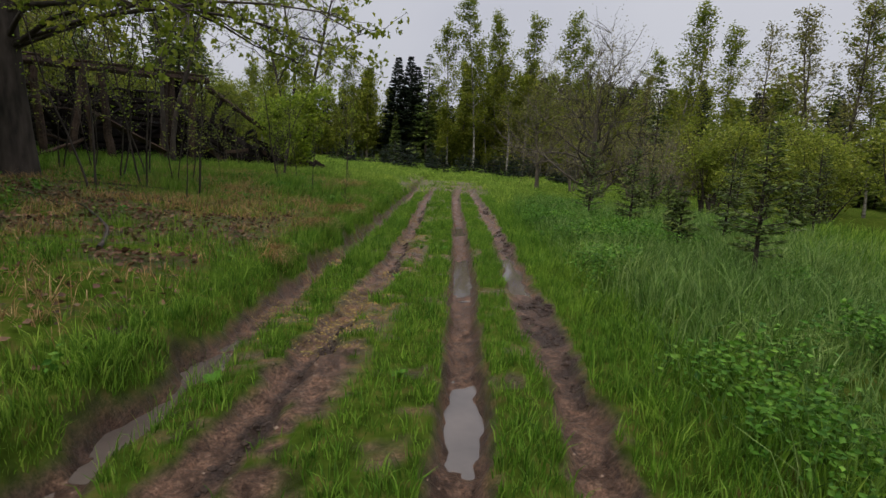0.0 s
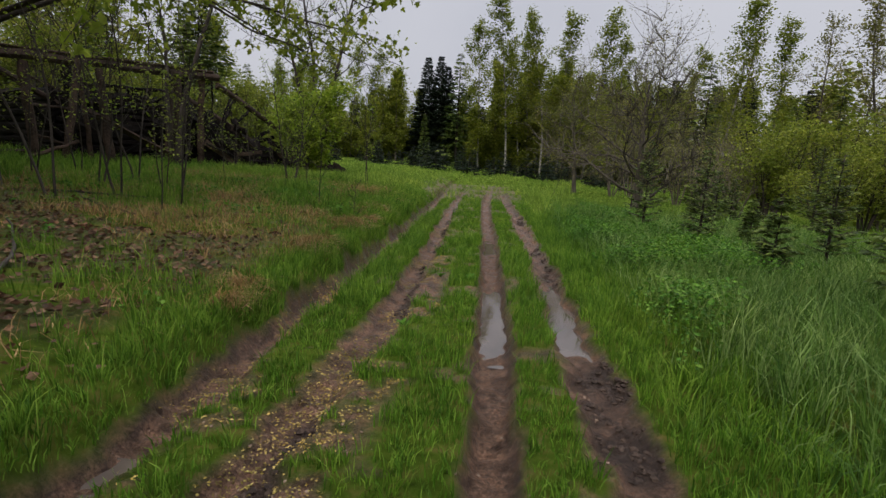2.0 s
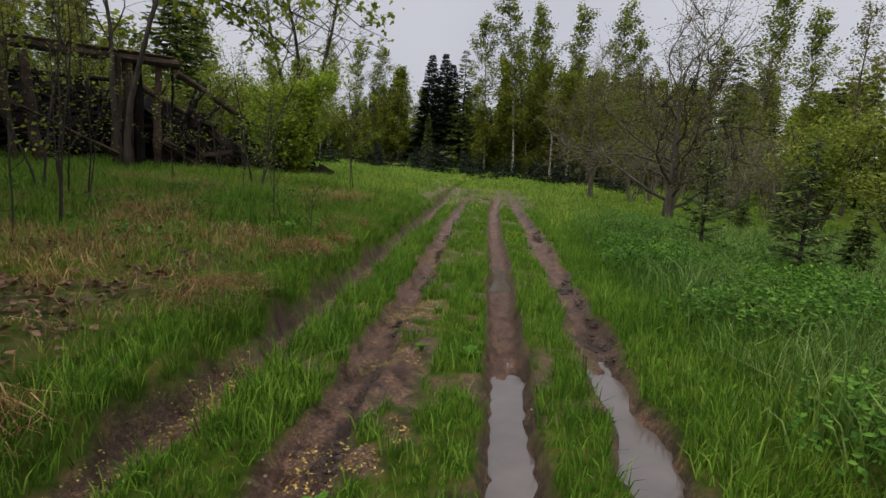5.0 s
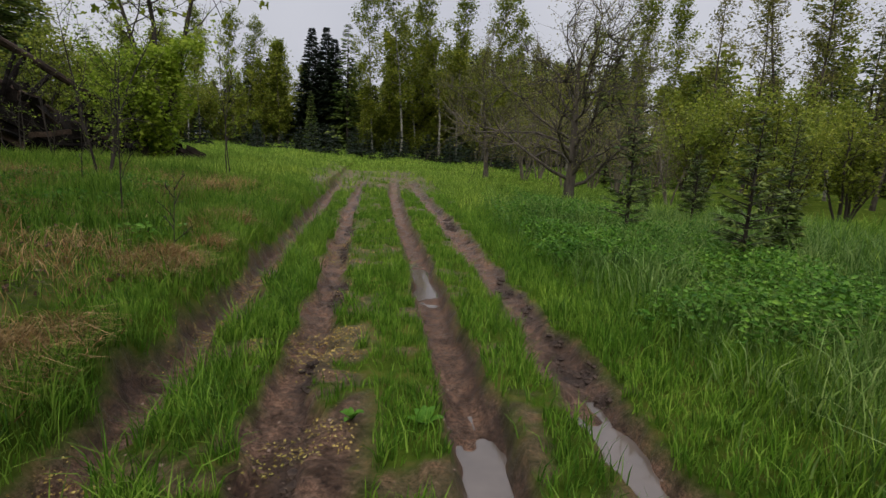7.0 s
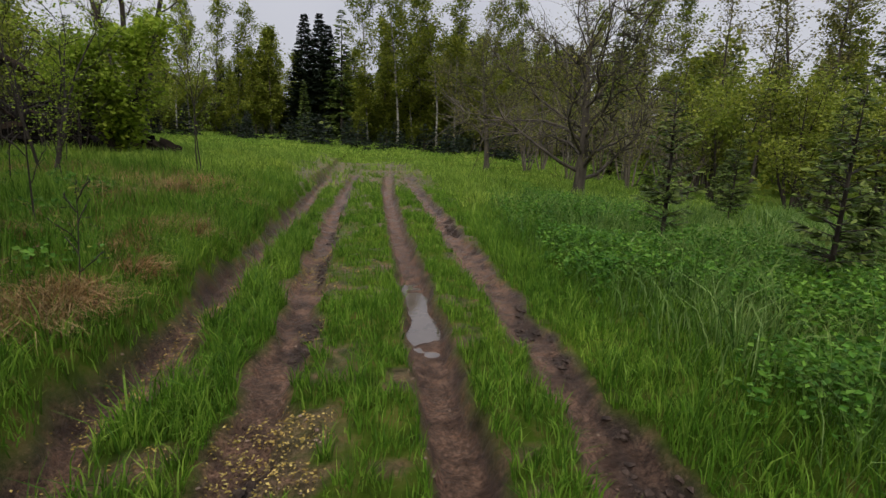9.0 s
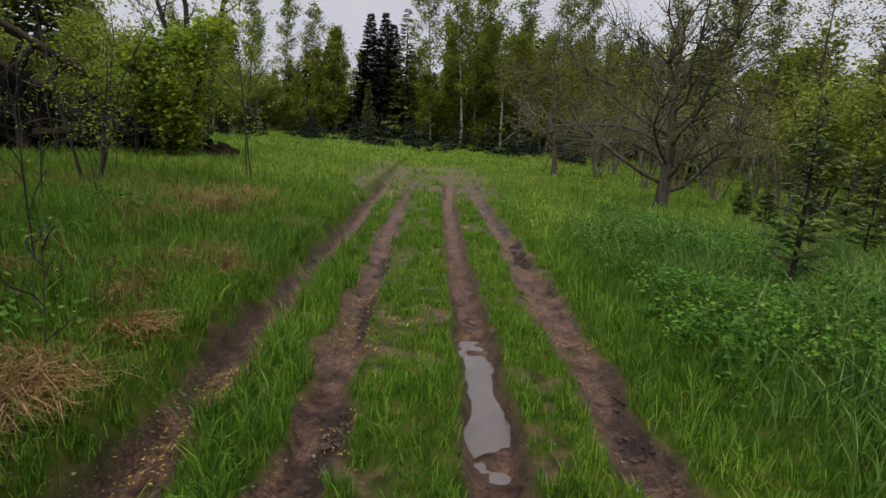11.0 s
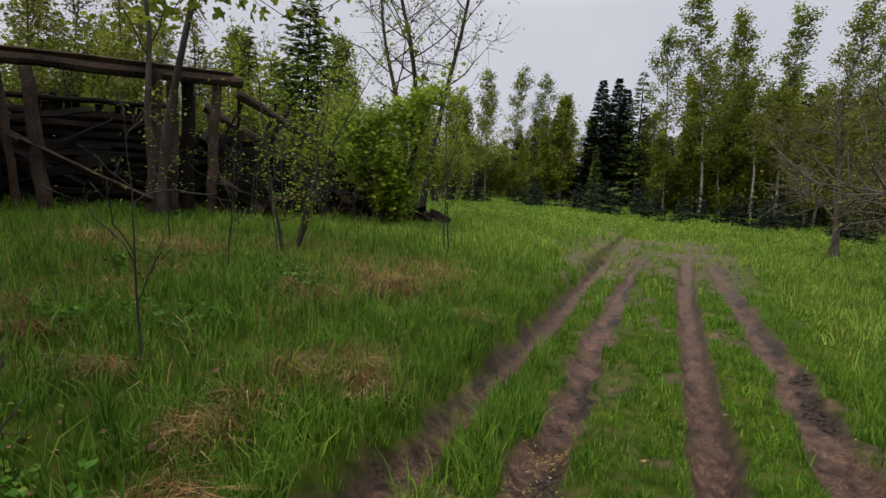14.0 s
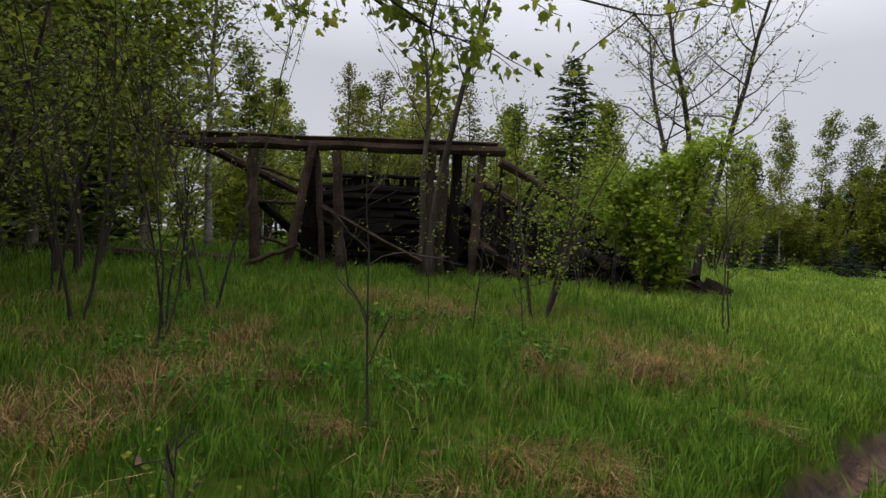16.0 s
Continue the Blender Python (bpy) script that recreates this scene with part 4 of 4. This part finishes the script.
roof_heap()
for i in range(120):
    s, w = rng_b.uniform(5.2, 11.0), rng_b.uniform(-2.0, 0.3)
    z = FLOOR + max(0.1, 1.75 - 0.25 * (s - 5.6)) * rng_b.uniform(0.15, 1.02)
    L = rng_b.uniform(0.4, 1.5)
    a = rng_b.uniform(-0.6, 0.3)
    plank("broken_board", site(s, w, max(z, FLOOR)), site(s + L * 0.9, w + rng_b.uniform(-0.3, 0.3), max(FLOOR - 0.05, z + a * L)), rng_b.uniform(0.08, 0.18), 0.03, M_SHADEWOOD if i % 5 else M_WOOD, 200 + i)
for i in range(5):
    plank("broken_board", site(10.4 + 0.2 * i, 0.1 + 0.1 * i, 0.75 + 0.35 * rng_b.rand()), site(11.2 + 0.2 * i, 0.5, 0.7), 0.14, 0.03, M_WOOD, 260 + i)
for i, (s0, z0, s1, z1, r) in enumerate(((5.85, 2.1, 5.9, 3.62, 0.035), (6.4, 2.0, 7.0, 3.3, 0.045), (6.5, 1.9, 7.5, 3.25, 0.07), (7.0, 1.7, 8.3, 2.75, 0.06))):
    beam("roof_pole", site(s0, -0.3 - 0.25 * i, z0), site(s1, -0.4 - 0.25 * i, z1), r, r * 0.8, M_SHADEWOOD, 270 + i)

# ---- trees round the barn ----
multi = broadleaf("maple_tree", "tall three-stemmed tree with sparse young leaves", "tree", 250, 8.6, 0.085, 0.4, 2.5, 16, 2600, 0.085, M_DARKBARK, M_OLIVE, 0.75, stems=3, spread=0.09, twigs=12, shape="egg", jitter=0.1)
stand(multi, -6.0, 20.4, 30)
stand(broadleaf("rowan_tree", "slim tree with bare forking limbs growing by the barn posts", "tree", 251, 7.4, 0.07, 0.42, 2.0, 12, 420, 0.09, M_DARKBARK, M_OLIVE, 1.3, stems=2, spread=0.05, twigs=7, shape="egg"), -7.75, 14.0, 100)
stand(broadleaf("lilac_bush", "dense fresh green bush over the fallen roof", "shrub", 252, 3.0, 0.035, 0.08, 1.15, 12, 9500, 0.11, M_DARKBARK, M_FRESH, 1.0, stems=6, spread=0.3, twigs=5, shape="egg", jitter=0.12), -5.35, 17.5, 0)
stand(broadleaf("willow_bush", "thin budding willow bush before the barn", "shrub", 253, 3.1, 0.022, 0.22, 0.8, 9, 1700, 0.05, M_DARKBARK, M_FRESH, 1.1, stems=4, spread=0.32, twigs=6, shape="egg", jitter=0.08), -4.2, 12.95, 0)
stand(spruce("spruce_tree", "bushy spruce behind the collapsed roof", 254, 7.8, 2.6, 42, 8, 0.42, M_DARKBARK, M_NEEDLE, 0.05, 22, 0.2, "green spruces"), -13.0, 24.5, 0)
stand(broadleaf("birch_tree", "leaning white-barked birch behind the barn", "tree", 255, 9.5, 0.1, 0.35, 2.2, 26, 2200, 0.14, M_BIRCHBARK, M_OLIVE, 0.8, twigs=5, shape="egg", jitter=0.2), -15.3, 12.2, 0, 1, (0, 10))
for i, (x, y, tall) in enumerate(((-12.5, 8.3, 8.5), (-15.5, 9.5, 9.0), (-17.5, 14.5, 7.6), (-19.5, 18.5, 7.6), (-18.0, 24.0, 7.0), (-22.0, 22.0, 7.5), (-14.5, 29.0, 8.0), (-18.5, 33.0, 9.5), (-12.0, 33.0, 6.5), (-16.5, 5.5, 9.0), (-14.0, 2.5, 9.0), (-20.5, 10.0, 9.0))):
    kind = ("aspen", "green", "birch")[i % 3]
    plant(*KINDS[kind], x, y, tall, 700 + i)
for i, (x, y, s) in enumerate(((-14.0, 16.5, 1.0), (-16.0, 20.0, 1.1), (-12.5, 20.5, 1.0), (-11.0, 25.5, 0.9), (-9.5, 29.0, 0.8), (-13.0, 30.0, 1.0), (-17.5, 27.5, 1.0), (-12.0, 37.0, 0.9), (-19.0, 15.0, 0.9), (-10.6, 22.5, 0.9))):
    again(willow[i % 2], x, y, i * 65, s)

for i, (x, y, tall) in enumerate(((-13.2, 15.8, 6.6), (-14.6, 18.2, 7.2), (-13.4, 19.6, 6.4), (-16.0, 16.2, 7.0))):
    plant(*KINDS["wisp"], x, y, tall, 780 + i)
# unseen tall spruces, added to shade the bank beside and behind the start
for i, (x, y, tall) in enumerate(((-5.6, 0.2, 11.0), (-7.2, 2.6, 11.5), (-6.4, -2.6, 10.5), (-9.2, 4.2, 11.0))):
    plant(*KINDS["green"], x, y, tall, 790 + i)
rng_h = np.random.RandomState(88)
for i in range(26):
    x, y = -17 - 12 * rng_h.rand(), 9 + 27 * (i + rng_h.rand()) / 26
    plant(*KINDS["back" if i % 3 else "green"], x, y, rng_h.uniform(4.0, 8.5), 1300 + i)
for i, (x, y, tall) in enumerate(((-13.6, 8.6, 8.0), (-11.4, 7.0, 8.5), (-14.5, 8.0, 9.0), (-13.0, 5.0, 9.0))):
    plant(*KINDS["green"], x, y, tall, 740 + i)
for i, (x, y, tall) in enumerate(((-13.8, 10.3, 9.5), (-14.8, 9.6, 10.0), (-16.6, 11.0, 10.5))):
    plant(*KINDS["aspen"], x, y, tall, 760 + i)
screen = [broadleaf("young_tree", "slender young tree with fine olive leaves", "tree", 270 + i, 4.6, 0.04, 0.16, 1.3, 14, 1400, 0.07, M_DARKBARK, M_OLIVE, 0.9, stems=2, spread=0.15, twigs=5, shape="egg", jitter=0.12, group="young trees by the bank") for i in range(2)]
for i, (x, y, k) in enumerate(((-8.3, 8.6, 1.0), (-9.4, 8.9, 1.1), (-8.8, 7.6, 1.0), (-10.2, 8.1, 1.2), (-7.6, 7.6, 0.9))):
    (stand if i < 2 else again)(screen[i % 2], x, y, i * 80, k)
for i, (s, w, k) in enumerate(((5.6, 0.9, 1.0), (6.6, 0.7, 1.1), (7.6, 0.8, 1.0), (8.5, 0.7, 0.9), (9.4, 0.5, 0.8))):
    p = site(s, w, 0)
    twiggy = broadleaf("twiggy_shrub", "loose shrub with small pale green leaves before the ruin", "shrub", 280, 2.0, 0.012, 0.15, 0.7, 6, 170, 0.05, M_DARKBARK, M_FRESH, 1.0, stems=3, spread=0.4, twigs=3, shape="egg", jitter=0.05, aspect=0.45, group="shrubs before the ruin") if i == 0 else copy_thing(twiggy, Matrix.Identity(4))
    stand(twiggy, p[0], p[1], i * 70, k)

# ---- saplings on the bank ----
SAPLINGS = ((-1.48, 8.35, 0.75, 2), (-2.45, 9.6, 1.6, 2), (-2.78, 14.7, 2.8, 8), (-3.4, 11.9, 1.3, 3), (-3.85, 11.6, 1.3, 2), (-4.75, 14.4, 1.6, 3), (-4.65, 7.5, 4.2, 11), (-5.0, 6.7, 4.4, 11), (-5.9, 9.7, 4.4, 11), (-3.87, 7.6, 2.9, 6), (-3.7, 6.95, 2.2, 4), (-5.6, 12.4, 2.0, 4), (-5.75, 8.5, 4.0, 9), (-4.65, 8.95, 2.4, 5), (-5.0, 9.1, 2.6, 5), (-7.1, 9.8, 3.4, 7), (-6.8, 8.4, 3.6, 7))
for i, (x, y, tall, n) in enumerate(SAPLINGS):
    leafy = 46 * n if tall > 1.7 else 22 * n
    stand(broadleaf("sapling", "thin dark-stemmed sapling with a few young leaves", "sapling", 400 + i, tall, 0.004 + 0.0028 * tall, 0.25, 0.28 * tall, 5 + n, leafy, 0.05 if tall > 1.9 else 0.026, M_DARKBARK, M_FRESH if i in (2, 6, 7, 8, 12) else M_OLIVE, 1.1, stems=1 if n < 5 else 2, spread=0.2, twigs=3, shape="egg", jitter=0.05, group="saplings on the bank"), x, y, i * 37)


# ---- overhanging maple ----
def maple():
    """A big maple by the bank whose low limbs reach over it, with large lobed leaves."""
    rng = np.random.RandomState(31)
    root = thing("maple_tree", "maple with low limbs and large young lobed leaves", "tree")
    x0, y0 = -6.5, 7.1
    z0 = height(x0, y0)
    root.location = (x0, y0, z0)
    wood, tips = [], []
    trunk = wander(rng, (0, 0, -0.2), (0.02, 0.02, 1), 8.0, 9, 0.05, 0.02)
    wood.append(tube(trunk, np.array([0.34, 0.24, 0.21, 0.19, 0.17, 0.14, 0.11, 0.08, 0.05, 0.02]), 9))
    aims = ((5.5, -0.2, 2.5), (5.3, 1.6, 2.9), (4.2, -2.6, 2.0), (3.4, -0.8, 2.4), (4.2, 2.8, 2.0), (3.4, 3.4, 2.3), (4.4, 4.2, 2.5), (5.0, 3.4, 2.5), (2.4, -1.6, 2.4), (3.0, 0.6, 3.2), (4.6, 0.6, 3.4), (2.6, 3.0, 3.6), (3.8, 1.8, 4.0), (5.2, 2.4, 3.8), (1.6, 0.8, 3.4), (-2.5, 1.5, 4.5), (-1.5, -2.5, 4.5), (1.8, 4.6, 3.4), (1.0, 2.5, 5.5), (2.5, -2.2, 3.8))
    for aim in aims:
        a = np.array([0, 0, rng.uniform(1.9, 3.6)])
        b = np.array(aim, float)
        f = np.linspace(0, 1, 9)[:, None]
        line = a + (b - a) * f + np.array([0, 0, 0.45]) * np.sin(np.pi * f) + rng.normal(size=(9, 3)) * 0.06 * f
        wood.append(tube(line, np.linspace(0.045, 0.007, 9), 5))
        for k in range(18):
            q = line[rng.randint(3, 9)]
            d = rng.normal(size=3) * np.array([1, 1, 0.5]) + (b - a) / np.linalg.norm(b - a) * 0.7 + np.array([0, 0, -0.1])
            tw = wander(rng, q, d / np.linalg.norm(d), rng.uniform(0.35, 0.95), 4, 0.2, -0.03)
            wood.append(tube(tw, np.linspace(0.008, 0.003, 5), 3))
            tips.append(tw[2:])
    v, q, t = join(wood)
    part_np("trunk", mesh_np("trunk", v, q, t, M_DARKBARK, True), root)
    pts = np.concatenate(tips)
    lobes = np.array([(0, 0), (0.3, -0.08), (0.36, 0.16), (0.56, 0.32), (0.34, 0.46), (0.2, 0.5), (0.24, 0.74), (0, 1.0), (-0.24, 0.74), (-0.2, 0.5), (-0.34, 0.46), (-0.56, 0.32), (-0.36, 0.16), (-0.3, -0.08)])
    n = 4300
    c = pts[rng.randint(0, len(pts), n)] + rng.normal(size=(n, 3)) * 0.07
    d = rng.normal(size=(n, 3)) * np.array([0.8, 0.8, 0.35]) + np.array([0, 0, -0.7])
    d /= np.linalg.norm(d, axis=1)[:, None]
    s = np.cross(d, rng.normal(size=(n, 3)))
    s /= np.linalg.norm(s, axis=1)[:, None]
    nr = np.cross(s, d)
    L = 0.085 * rng.uniform(0.6, 1.25, n)
    fold = np.abs(lobes[:, 0]) * 0.45
    v = c[:, None] + L[:, None, None] * (lobes[None, :, 0:1] * s[:, None] + lobes[None, :, 1:2] * d[:, None] + fold[None, :, None] * nr[:, None])
    base = np.arange(n)[:, None, None] * 14
    tri = base + np.array([(0, i, i + 1) for i in range(1, 13)] )[None]
    part_np("crown", mesh_np("crown", v.reshape(-1, 3), None, tri.reshape(-1, 3), M_MAPLE), root)


maple()


# ---- undergrowth ----
def leafy_patch(name, label, mat, seed, n, pick, size, tall, box, kind="stuff"):
    """Low broad-leaved weeds: whorls of leaves on short stems."""
    rng = np.random.RandomState(seed)
    x, y = scatter(rng, n, *box)
    ok = pick(x, y) > rng.rand(len(x))
    x, y = x[ok], y[ok]
    z = soil(x, y)
    pieces = []
    for level in (0.45, 0.75, 1.0):
        for k in range(3):
            az = rng.uniform(0, 2 * np.pi, len(x))
            h = tall * level * (0.6 + 0.7 * value_noise(x, y, 0.6, seed)) * rng.uniform(0.8, 1.2, len(x))
            c = np.stack([x + np.cos(az) * size * 0.6, y + np.sin(az) * size * 0.6, z + h], 1)
            pieces.append(leaf_quads(rng, c, size, 0.6, 0.25, 0.15))
    v, q, t = join(pieces)
    return tagged(new(name, mesh_np(name, v, q, None, mat)), label, "plants", kind=kind)


def weedy_right(x, y):
    return step(x, 1.75, 2.3) * step(value_noise(x, y, 1.0, 61), 0.42, 0.62) * (1 - step(x, 3.6, 4.8))


def weedy_left(x, y):
    return step(-x, 1.2, 2.0) * step(value_noise(x, y, 0.7, 62), 0.62, 0.8)


leafy_patch("leafy_weeds", "dense low leafy weeds along the verge", M_WEED, 71, 14000, weedy_right, 0.042, 0.28, (1.7, 5.0, -0.5, 15))
leafy_patch("leafy_weeds", "scattered low leafy weeds on the grassy bank", M_WEED, 72, 4500, weedy_left, 0.05, 0.16, (-6.5, -1.1, -0.5, 12))


def litter():
    rng = np.random.RandomState(81)
    x, y = rng.uniform(-6.5, -1.3, 22000), rng.uniform(-0.5, 10, 22000)
    ok = np.maximum(step(bare_soil(x, y)[0], 0.05, 0.4), 0.12) * (1 - step(y, 6, 10) * 0.6) > rng.rand(len(x))
    x, y = x[ok], y[ok]
    c = np.stack([x, y, soil(x, y) + 0.015 + 0.03 * rng.rand(len(x))], 1)
    v, q, t = leaf_quads(rng, c, 0.06, 0.7, 0.15)
    tagged(new("dead_leaves", mesh_np("dead_leaves", v, q, None, M_DEAD)), "brown dead leaves lying on the bank", "leaves", kind="stuff")


litter()


def lumps(name, label, mat, seed, n, pick, r0, r1):
    """Small irregular lumps on the soil."""
    rng = np.random.RandomState(seed)
    x, y = rng.uniform(-1.4, 1.8, n), rng.uniform(-0.5, 13, n)
    ok = pick(x, y) > rng.rand(n)
    x, y = x[ok], y[ok]
    z = soil(x, y)
    ico = np.array([(0, 0, 1), (0.9, 0, 0.3), (0.28, 0.86, 0.3), (-0.73, 0.53, 0.3), (-0.73, -0.53, 0.3), (0.28, -0.86, 0.3), (0.7, 0.5, -0.5), (-0.3, 0.8, -0.5), (-0.85, 0, -0.5), (-0.3, -0.8, -0.5), (0.7, -0.5, -0.5)])
    tri = np.array([(0, 1, 2), (0, 2, 3), (0, 3, 4), (0, 4, 5), (0, 5, 1), (1, 6, 2), (2, 6, 7), (2, 7, 3), (3, 7, 8), (3, 8, 4), (4, 8, 9), (4, 9, 5), (5, 9, 10), (5, 10, 1), (1, 10, 6)])
    m = len(x)
    r = r0 + (r1 - r0) * rng.rand(m) ** 3
    k = ico[None] * rng.uniform(0.6, 1.3, (m, 11, 1)) * r[:, None, None] * np.array([1.2, 1.2, 0.75])
    a = rng.uniform(0, 2 * np.pi, m)
    ca, sa = np.cos(a)[:, None], np.sin(a)[:, None]
    v = np.stack([k[..., 0] * ca - k[..., 1] * sa + x[:, None], k[..., 0] * sa + k[..., 1] * ca + y[:, None], k[..., 2] + (z + r * 0.2)[:, None]], -1)
    tagged(new(name, mesh_np(name, v.reshape(-1, 3), None, (np.arange(m)[:, None, None] * 11 + tri[None]).reshape(-1, 3), mat)), label, "soil", kind="stuff")


lumps("mud_clods", "dark wet clods of peaty mud in the ruts", M_CLOD, 91, 110000, lambda x, y: step(bare_soil(x, y)[2], 0.6, 0.9) * 0.5, 0.004, 0.024)
lumps("pebbles", "small pale pebbles in the wet clay", M_STONE, 92, 40000, lambda x, y: bare_soil(x, y)[0] * (1 - bare_soil(x, y)[2]) * 0.1, 0.003, 0.01)


# ---- straw tussocks, chaff and sticks ----
def tussock(x, y, r, way, seed):
    """Last year's grass, lying combed over in one direction."""
    rng = np.random.RandomState(seed)
    n = int(760 * r / 0.3)
    px, py = x + rng.normal(size=n) * r * 0.55, y + rng.normal(size=n) * r * 0.55
    ok = px < -1.12
    px, py, n = px[ok], py[ok], int(ok.sum())
    near = np.exp(-((px - x) ** 2 + (py - y) ** 2) / (r * r))
    v, q, t = blades(rng, px, py, 0.05 + 0.12 * near, 0.006, 2.3, 0.2, np.full(n, way) + rng.normal(size=n) * 0.35)
    return v, q, t


TUSSOCKS = ((-1.85, 10.10), (-1.65, 10.50), (-2.18, 12.19), (-1.38, 12.05), (-2.51, 11.26), (-2.46, 9.40), (-3.32, 9.52), (-1.80, 10.11), (-1.69, 9.65), (-2.17, 12.20), (-2.61, 11.42), (-1.62, 9.29), (-1.45, 10.33), (-1.31, 8.83), (-1.18, 8.30), (-1.11, 7.97), (-1.41, 8.10), (-0.78, 7.95), (-1.22, 6.53), (-1.15, 5.89), (-1.69, 10.59), (-1.14, 7.64), (-1.11, 6.21), (-1.30, 4.47), (-1.18, 6.31), (-1.33, 3.99), (-1.18, 7.83))
for i, (x, y) in enumerate(TUSSOCKS):
    r = 0.15 + 0.11 * ((i * 7) % 5) / 4
    root = thing("grass_tussock", "flattened tussock of dry straw-coloured grass on the bank", "tussock", "straw tussocks")
    me = mesh_np("tuft", *tussock(min(x, -1.2 - r), y, r, -0.9 + 0.7 * math.sin(i * 2.1), 800 + i), M_STRAW)
    tagged(part_np("tuft", me, root), kind="stuff")


def chaff():
    rng = np.random.RandomState(83)
    x, y = rng.uniform(-1.3, 0.3, 40000), rng.uniform(2.0, 10.5, 40000)
    bare, dent, peat = bare_soil(x, y)
    ok = (bare > 0.6) & (step(value_noise(x, y, 0.5, 64), 0.35, 0.6) * (1 - 0.6 * peat) > rng.rand(len(x)))
    x, y = x[ok], y[ok]
    c = np.stack([x, y, soil(x, y) + 0.006], 1)
    v, q, t = leaf_quads(rng, c, 0.017, 0.5, 0.1)
    tagged(new("catkin_chaff", mesh_np("catkin_chaff", v, q, None, M_CHAFF)), "yellowish fallen catkins and chaff on the mud", "litter", kind="stuff")


chaff()


def stick(x, y, length, turn, girth, seed):
    rng = np.random.RandomState(seed)
    a = math.radians(turn)
    line = wander(rng, (x, y, 0), (math.cos(a), math.sin(a), 0), length, 8, 0.08)
    line[:, 2] = soil(line[:, 0], line[:, 1]) + girth + 0.04 * np.linspace(0, 1, 9)
    v, q, t = tube(line, np.linspace(girth, girth * 0.4, 9), 6)
    tagged(new("fallen_branch", mesh_np("fallen_branch", v, q, t, M_DARKBARK, True)), "dark fallen branch lying in the grass", "branch", "fallen branches")


for i, (x, y, length, turn, girth) in enumerate(((-2.5, 3.1, 2.6, 112, 0.022), (-3.6, 6.3, 1.6, 150, 0.016), (-5.6, 7.0, 1.4, 30, 0.02), (-4.4, 5.2, 1.8, 170, 0.014))):
    stick(x, y, length, turn, girth, 850 + i)


def dock_leaf():
    vs, qs = [], []
    for f in np.linspace(0, 1, 6):
        mid = np.array([0.6 * f, 0, 0.9 * f - 0.45 * f * f])
        w = 0.17 * math.sin(math.pi * min(0.97, 0.12 + 0.86 * f))
        vs += [mid + np.array([0, -w, w * 0.4]), mid, mid + np.array([0, w, w * 0.4])]
    qs = [(3 * i + j, 3 * i + j + 1, 3 * i + j + 4, 3 * i + j + 3) for i in range(5) for j in range(2)]
    return mesh_np("leaf", vs, qs, None, M_WEED, True)


DOCK_LEAF = dock_leaf()


def broad_weed(x, y, size, seed):
    """A rosette of broad upright leaves."""
    rng = np.random.RandomState(seed)
    root = thing("dock_weed", "fresh green broad-leaved dock rosette on the track", "weed", "dock rosettes")
    root.location = (x, y, height(x, y))
    for k in range(8):
        leaf = part_np("leaf", DOCK_LEAF, root)
        leaf.matrix_basis = pose(0, 0, 0, 0, rng.uniform(-12, 20), k * 46 + rng.uniform(-17, 17)) @ Matrix.Scale(size * rng.uniform(0.7, 1.2), 4)


for i, (x, y, size) in enumerate(((0.11, 5.99, 0.1), (0.43, 5.92, 0.11), (0.3, 1.6, 0.1), (-0.7, 1.35, 0.12), (-0.05, 4.4, 0.1), (2.0, 10.0, 0.17), (2.15, 9.8, 0.15))):
    broad_weed(x, y, size, 870 + i)
